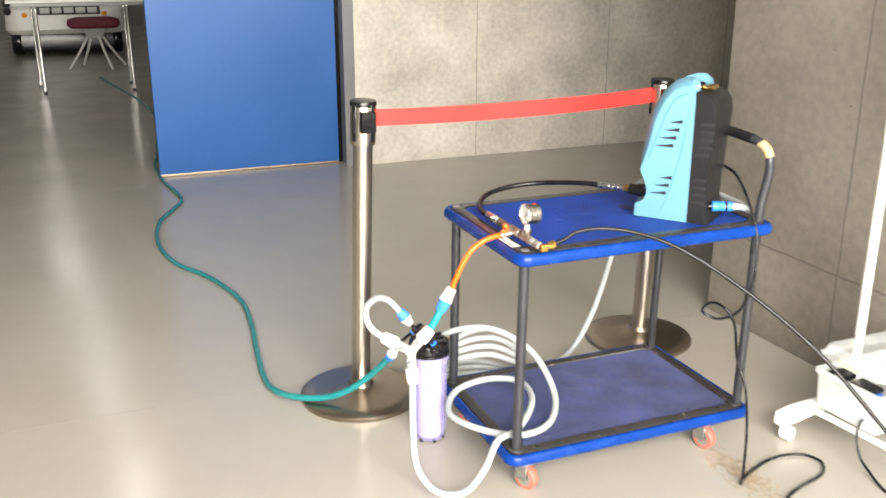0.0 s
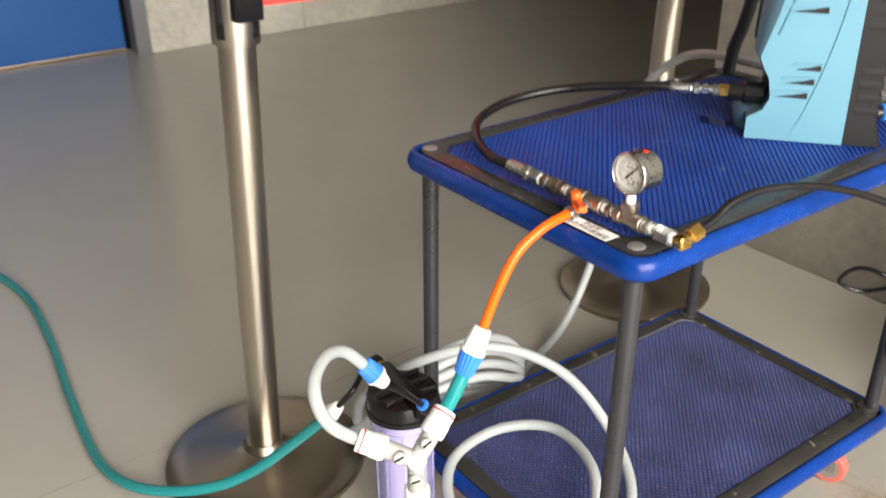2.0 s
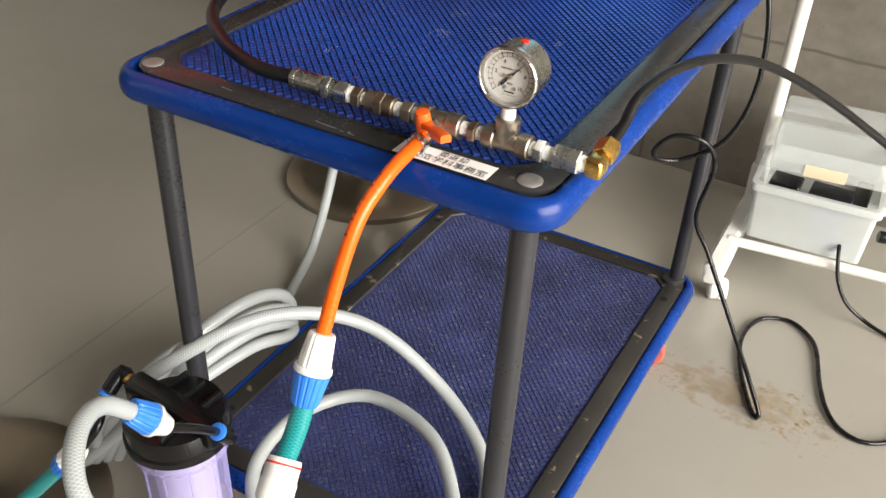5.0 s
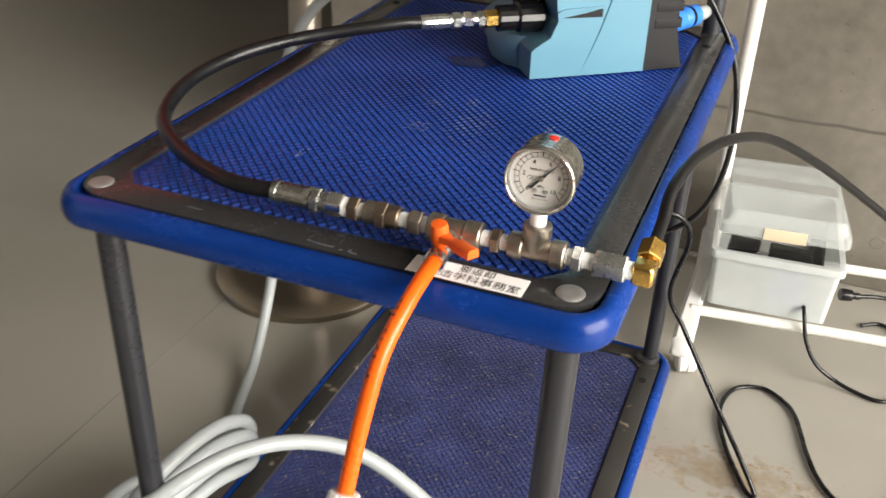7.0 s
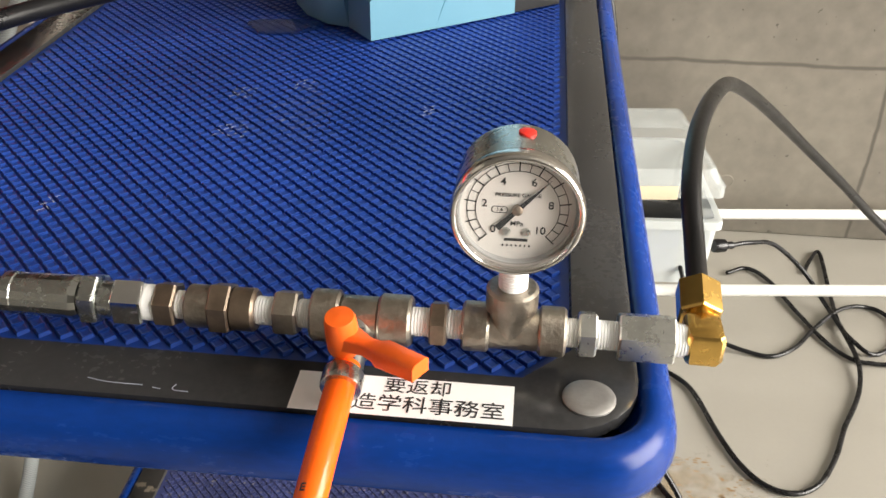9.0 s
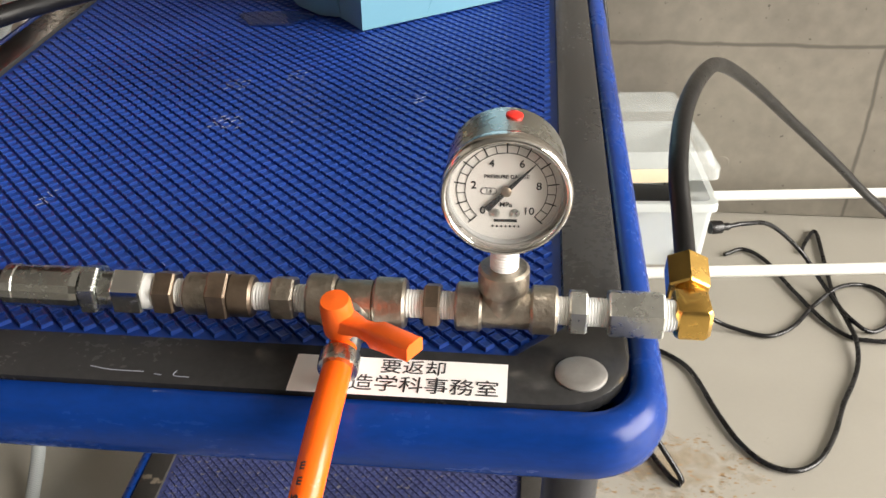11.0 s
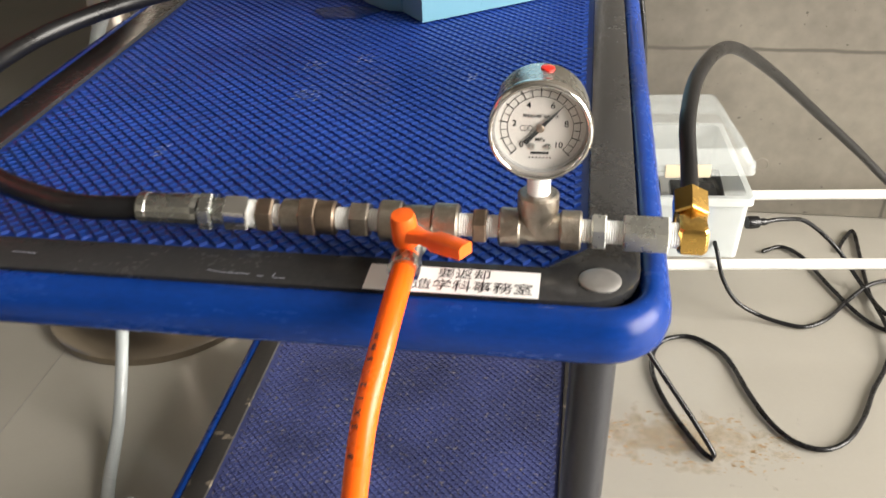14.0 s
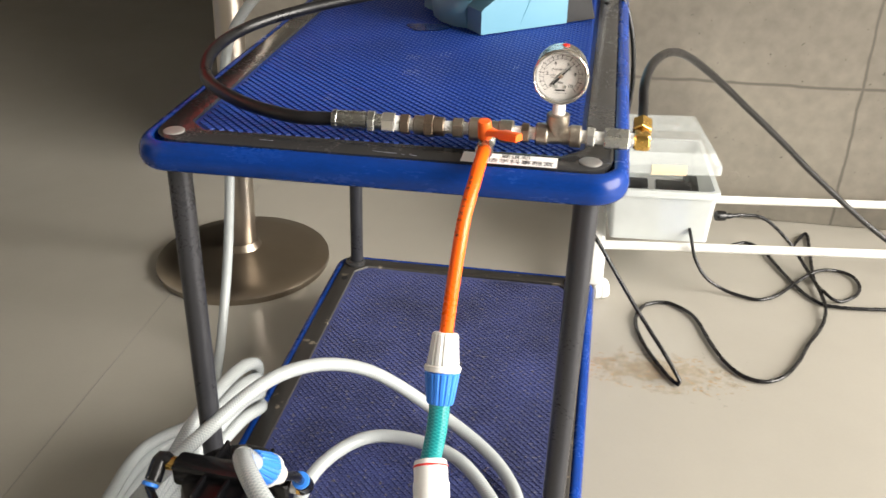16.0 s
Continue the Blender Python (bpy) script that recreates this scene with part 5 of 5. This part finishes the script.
bl = [(0.432, 1.0, 0.138), (0.438, 0.975, 0.122), (0.451, 0.962, 0.080), (0.477, 0.958, 0.040), (0.515, 0.960, 0.014), (0.556, 0.950, 0.006), (0.593, 0.944, 0.0055), (0.634, 0.972, 0.0055), (0.677, 1.028, 0.006), (0.726, 1.074, 0.014), (0.776, 1.100, 0.0055), (0.805, 1.08, 0.0055), (0.811, 1.038, 0.0055), (0.793, 0.995, 0.0055), (0.754, 0.967, 0.0055), (0.725, 0.985, 0.016), (0.720, 1.05, 0.0055), (0.728, 1.15, 0.0055), (0.739, 1.268, 0.0055), (0.716, 1.24, 0.0055), (0.695, 1.195, 0.0055)]
part("cable", Geo().tube(curve(bl, 0.006), 0.0037, 12), M_CABLE, box_cable)
wall_cable = thing("floor_cable", "black cable running along the floor by the rack", "cable")
wl = [(0.556, 1.178, 0.0055), (0.594, 1.198, 0.0055), (0.626, 1.164, 0.0055), (0.655, 1.075, 0.0055), (0.686, 0.992, 0.0055), (0.716, 0.952, 0.0055), (0.745, 0.944, 0.0055), (0.790, 0.945, 0.0055), (0.860, 0.954, 0.0055), (1.1, 0.99, 0.0055), (1.6, 1.05, 0.0055)]
part("cable", Geo().tube(curve(wl, 0.006), 0.0037, 12), M_CABLE, wall_cable)

# ---- white rack with casters, and the storage box on its rails ----
rack = thing("white_rack", "white tubular garment rack on casters against the concrete wall", "rack")
RX = 0.246
for sx in (RX, 1.25):
    part("post", Geo().tube([(sx, 1.14, 0.12), (sx, 1.14, 1.0), (sx, 1.14, 1.62)], 0.0135, 22), M_WHITEPAINT, rack)
    part("post_sleeve", Geo().lathe([(0.017, 0.075), (0.018, 0.08), (0.018, 0.165), (0.016, 0.172), (0.0135, 0.173)], pose(sx, 1.14, 0), 24), M_WHITE, rack, "white plastic sleeve")
    foot = Geo()
    rows = []
    for y, w, zb, zt in ((0.868, 0.012, 0.050, 0.070), (0.874, 0.017, 0.044, 0.086), (0.92, 0.018, 0.048, 0.096), (1.05, 0.016, 0.068, 0.106), (1.14, 0.016, 0.072, 0.110), (1.23, 0.016, 0.068, 0.106), (1.315, 0.017, 0.046, 0.086), (1.32, 0.012, 0.050, 0.070)):
        rows.append([(sx - w, y, zb + 0.004), (sx - w * 0.7, y, zb), (sx + w * 0.7, y, zb), (sx + w, y, zb + 0.004), (sx + w, y, zt - 0.006), (sx + w * 0.6, y, zt), (sx - w * 0.6, y, zt), (sx - w, y, zt - 0.006)])
    foot.loft(rows)
    part("foot", foot, M_WHITE, rack, "white plastic foot")
    for y in (0.900, 1.29):
        w = part("caster_wheel", Geo().lathe([(0.0, -0.017), (0.018, -0.017), (0.0215, -0.013), (0.0215, -0.002), (0.019, 0.0), (0.0215, 0.002), (0.0215, 0.013), (0.018, 0.017), (0.0, 0.017)], pose(sx + 0.012, y, 0.0218, 0, 90, 20), 26), M_WHITE, rack, "white twin caster wheel")
        part("caster_stem", Geo().lathe([(0.008, 0.02), (0.008, 0.06)], pose(sx + 0.006, y, 0), 14), M_WHITE, w)
for y, z in ((0.962, 0.093), (1.204, 0.093)):
    part("rail", Geo().tube([(RX, y, z), (0.75, y + 0.058, z), (1.25, y + 0.115, z)], 0.0095, 16), M_WHITEPAINT, rack)
part("rail", Geo().tube([(RX, 1.14, 1.60), (1.25, 1.14, 1.60)], 0.0135, 16), M_WHITEPAINT, rack)

bin_ = thing("storage_box", "cloudy clear storage box with a loose lid on the rack", "storage box")
BX0, BX1, BY0, BY1, BZ0, BZ1 = 0.270, 0.474, 0.994, 1.266, 0.103, 0.221


def shell(x0, x1, y0, y1, z0, z1, t, flare):
    return Geo().loft([ring_rect(x0 + t, x1 - t, y0 + t, y1 - t, 0.01, z0 + t), ring_rect(x0 - flare + t, x1 + flare - t, y0 - flare + t, y1 + flare - t, 0.012, z1), ring_rect(x0 - flare, x1 + flare, y0 - flare, y1 + flare, 0.012, z1), ring_rect(x0, x1, y0, y1, 0.01, z0)])


part("body", shell(BX0, BX1, BY0, BY1, BZ0, BZ1, 0.0018, 0.007), M_BOX, bin_, "cloudy box body")
lip = Geo()
prof = [(0.006, 0.0), (-0.004, 0.0), (-0.005, -0.004), (-0.005, -0.014), (-0.0035, -0.014), (-0.0035, -0.004)]
lip.loft([ring_rect(BX0 - 0.007 + i, BX1 + 0.007 - i, BY0 - 0.007 + i, BY1 + 0.007 - i, 0.012, BZ1 + z) for i, z in prof], cap=False)
part("lip", lip, M_BOX, bin_)
lw = (BX1 - BX0) / 2 + 0.007
ld2 = BY1 - BY0 + 0.008
lm = pose((BX0 + BX1) / 2 + 0.002, BY0 - 0.006, 0.2685, 0, 0, 2) @ pose(0, 0, 0, -3.0, 0, 0) @ pose(0, ld2, 0)
lid_g = Geo().loft([[lm @ Vector((x, y - ld2, z)) for x, y, z in q] for q in (ring_rect(-lw + 0.018, lw - 0.018, 0.018, ld2 - 0.018, 0.012, 0.0295), ring_rect(-lw + 0.008, lw - 0.008, 0.008, ld2 - 0.008, 0.012, 0.0095), ring_rect(-lw + 0.002, lw - 0.002, 0.002, ld2 - 0.002, 0.012, 0.006), ring_rect(-lw + 0.002, lw - 0.002, 0.002, ld2 - 0.002, 0.012, -0.010), ring_rect(-lw, lw, 0, ld2, 0.012, -0.010), ring_rect(-lw, lw, 0, ld2, 0.012, 0.008), ring_rect(-lw + 0.006, lw - 0.006, 0.006, ld2 - 0.006, 0.012, 0.0115), ring_rect(-lw + 0.014, lw - 0.014, 0.014, ld2 - 0.014, 0.012, 0.0315))])
part("lid", lid_g, M_LID, bin_, "cloudy clear lid lying askew")
bin_.matrix_world = pose(BX1, BY0, 0, 0, 0, 4) @ pose(-BX1, -BY0, 0)
part("lid_label", Geo().box((-0.035, -ld2 - 0.0012, -0.012), (0.036, -ld2 - 0.0002, 0.010), 0.0003, lm), M_LABELTAN, bin_, "cream paper label")
for k, (dx, dy, dz, w, d, h) in enumerate(((0.02, 0.03, 0.004, 0.07, 0.05, 0.075), (0.10, 0.02, 0.004, 0.06, 0.05, 0.085), (0.06, 0.10, 0.004, 0.10, 0.08, 0.06), (0.155, 0.06, 0.004, 0.03, 0.12, 0.07), (0.015, 0.006, 0.098, 0.055, 0.05, 0.016), (0.085, 0.004, 0.096, 0.075, 0.06, 0.014))):
    inside = Geo().box((BX0 + dx, BY0 + dy, BZ0 + dz), (BX0 + dx + w, BY0 + dy + d, BZ0 + dz + h), 0.004)
    tagged(part("boxed_part", inside, (M_GREYPL, M_BLUEPLASTIC, M_GREYPL, M_BLACK, M_BLACK, M_BLACK)[k]), "dark small part stored in the cloudy box", "part")

# ---- sticker, spilt water and stain ----
stick = thing("paper_sticker", "white paper sticker with black print on the deck frame", "sticker")
part("paper", Geo().box((0.090, 0.0295, DECK + 0.0002), (0.1835, 0.0535, DECK + 0.0005)), M_PAPER, stick)
text_part("lettering", "要返却", 0.0098, pose(0.1425, 0.0475, DECK + 0.0006), M_INK, stick, 0.00008, 0.00002)
text_part("lettering", "造学科事務室", 0.0108, pose(0.1480, 0.0362, DECK + 0.0006), M_INK, stick, 0.00008, 0.00002)
water = Geo()
blob = [(-0.030 + (0.030 + 0.006 * math.sin(3 * a)) * math.cos(a), 0.492 + (0.021 + 0.004 * math.sin(2 * a + 1)) * math.sin(a)) for a in [2 * math.pi * i / 40 for i in range(40)]]
water.prism(blob, DECK - 0.001, DECK + 0.0008, None, 0.0008)
tagged(part("water_puddle", water, M_WATER), "small puddle of spilt water on the mat", "puddle")

rs = random.Random(8)
st = Geo()
for k in range(420):
    cx, cy = 0.225 + 0.31 * rs.random(), 0.595 + 0.115 * rs.random() ** 1.0
    edge = abs((cx - 0.38) / 0.165) ** 2 + abs((cy - 0.65) / 0.062) ** 2
    if edge > 1.05 or (edge < 0.35 and rs.random() < 0.5):
        continue
    r = 0.0007 + 0.0022 * rs.random() ** 3
    n = 9
    ph = rs.random() * 6
    ringp = [(cx + r * (1.6 + 0.5 * math.sin(2 * a + ph)) * math.cos(a), cy + r * (0.55 + 0.2 * math.sin(3 * a + ph)) * math.sin(a)) for a in [2 * math.pi * i / n for i in range(n)]]
    st.loft([[(x, y, 0.0001) for x, y in ringp], [(x, y, 0.0003) for x, y in ringp]])
structure("dried_stain", Geo().box((0.19, 0.57, 0.0001), (0.56, 0.74, 0.0004)), M_STAINFIELD, "dried tan stain on the concrete floor", "stain")
tagged(part("rust_stain", st, M_STAIN), "scattered brown rust stains on the floor", "stain", kind="stuff")

# ---- the hall beyond the door ----
desk = thing("work_table", "white-topped tall table on thin chrome legs", "table")
part("tabletop", Geo().box((-8.42, -1.42, 0.885), (-7.70, -0.10, 0.915), 0.006), M_WHITE, desk)
part("apron", Geo().box((-8.37, -1.38, 0.85), (-7.75, -0.14, 0.885), 0.004), M_GREYPL, desk)
for x, y in ((-7.84, -1.17), (-7.78, -0.335), (-8.36, -1.22), (-8.36, -0.33)):
    leg = part("leg", Geo().tube([(x, y, 0.03), (x - 0.005, y, 0.85)], 0.014, 14), M_CHROME, desk)
    part("rubber_foot", Geo().lathe([(0.0, 0.0), (0.018, 0.0), (0.018, 0.03), (0.014, 0.034)], pose(x, y, 0), 14), M_BLACK, leg, "black rubber foot")
chair = thing("office_chair", "maroon seat on a grey four-legged base", "chair")
CX, CY = -10.0, -0.60
part("seat", Geo().loft([ring_rect(CX - 0.20, CX + 0.20, CY - 0.26, CY + 0.26, 0.08, 0.485), ring_rect(CX - 0.23, CX + 0.23, CY - 0.30, CY + 0.30, 0.1, 0.52), ring_rect(CX - 0.22, CX + 0.22, CY - 0.29, CY + 0.29, 0.1, 0.575), ring_rect(CX - 0.16, CX + 0.16, CY - 0.22, CY + 0.22, 0.1, 0.60)]), M_MAROON, chair)
part("seat_plate", Geo().loft([ring_rect(CX - 0.08, CX + 0.08, CY - 0.08, CY + 0.08, 0.03, 0.36), ring_rect(CX - 0.13, CX + 0.13, CY - 0.15, CY + 0.15, 0.03, 0.485)]), M_GREYPL, chair)
for a in (25, 115, 205, 295):
    c, s_ = math.cos(radians(a)), math.sin(radians(a))
    part("leg", Geo().tube([(CX + 0.06 * c, CY + 0.06 * s_, 0.43), (CX + 0.2 * c, CY + 0.2 * s_, 0.22), (CX + 0.36 * c, CY + 0.36 * s_, 0.015)], 0.015, 10), M_OFFWHITE, chair)
rig = thing("display_vehicle", "pale grey low machine with amber lamps parked in the hall", "machine")
VX = -11.55
part("body", Geo().loft([ring_rect(VX - 1.9, VX, -1.60, -0.20, 0.14, 0.30), ring_rect(VX - 1.95, VX + 0.05, -1.66, -0.14, 0.18, 0.36), ring_rect(VX - 1.95, VX + 0.03, -1.64, -0.16, 0.18, 0.62), ring_rect(VX - 1.85, VX - 0.15, -1.56, -0.24, 0.16, 0.78)]), M_WHITEPAINT, rig)
grille = part("grille", Geo().box((VX + 0.02, -1.24, 0.55), (VX + 0.05, -0.46, 0.665), 0.006), M_CHARCOAL, rig, "dark grille with pale slots")
for k in range(5):
    part("grille_slot", Geo().box((VX + 0.045, -1.21 + 0.148 * k, 0.57), (VX + 0.058, -1.09 + 0.148 * k, 0.645), 0.004), M_OFFWHITE, grille)
# black block that paints the dark shadow beneath the machine
part("underbody_shade", Geo().box((VX - 1.7, -1.5, 0.06), (VX - 0.12, -0.3, 0.32), 0.03), M_BLACK, rig, "black underbody")
for y in (-1.40, -0.41):
    part("amber_lamp", Geo().lathe([(0.036, 0.0), (0.032, 0.02), (0.0, 0.03)], aim((VX + 0.04, y, 0.555), (1, 0, 0)), 20), M_AMBER, rig)
for z in (0.60, 0.70):
    part("side_lamp", Geo().lathe([(0.05, 0.0), (0.045, 0.03), (0.0, 0.04)], aim((VX - 0.02, -1.60, z), (1, 0, 0)), 20), M_DARK, rig, "dark round lamp")
for y in (-1.53, -0.27):
    part("wheel", Geo().lathe([(0.0, -0.08), (0.17, -0.08), (0.19, -0.05), (0.19, 0.05), (0.17, 0.08), (0.0, 0.08)], pose(VX - 0.45, y, 0.19, 90), 28), M_BLACK, rig)

# ceiling lamps of the hall, which the floor mirrors
lamp_m = bpy.data.materials.new("lamp_diffuser")
lamp_m.use_nodes = True
lamp_m.node_tree.nodes["Principled BSDF"].inputs["Emission Color"].default_value = (1, 0.97, 0.92, 1)
lamp_m.node_tree.nodes["Principled BSDF"].inputs["Emission Strength"].default_value = 10
for x, y in ((-7.0, -0.75), (-10.1, -0.95), (-13.4, -1.2), (-16.4, -1.45)):
    cl_ = thing("ceiling_light", "bright strip light on the hall ceiling", "ceiling light", "hall ceiling lights")
    part("housing", Geo().box((x - 0.62, y - 0.14, 4.12), (x + 0.62, y + 0.14, 4.2), 0.006), M_WHITE, cl_)
    part("diffuser", Geo().box((x - 0.58, y - 0.11, 4.10), (x + 0.58, y + 0.11, 4.119), 0.004), lamp_m, cl_)
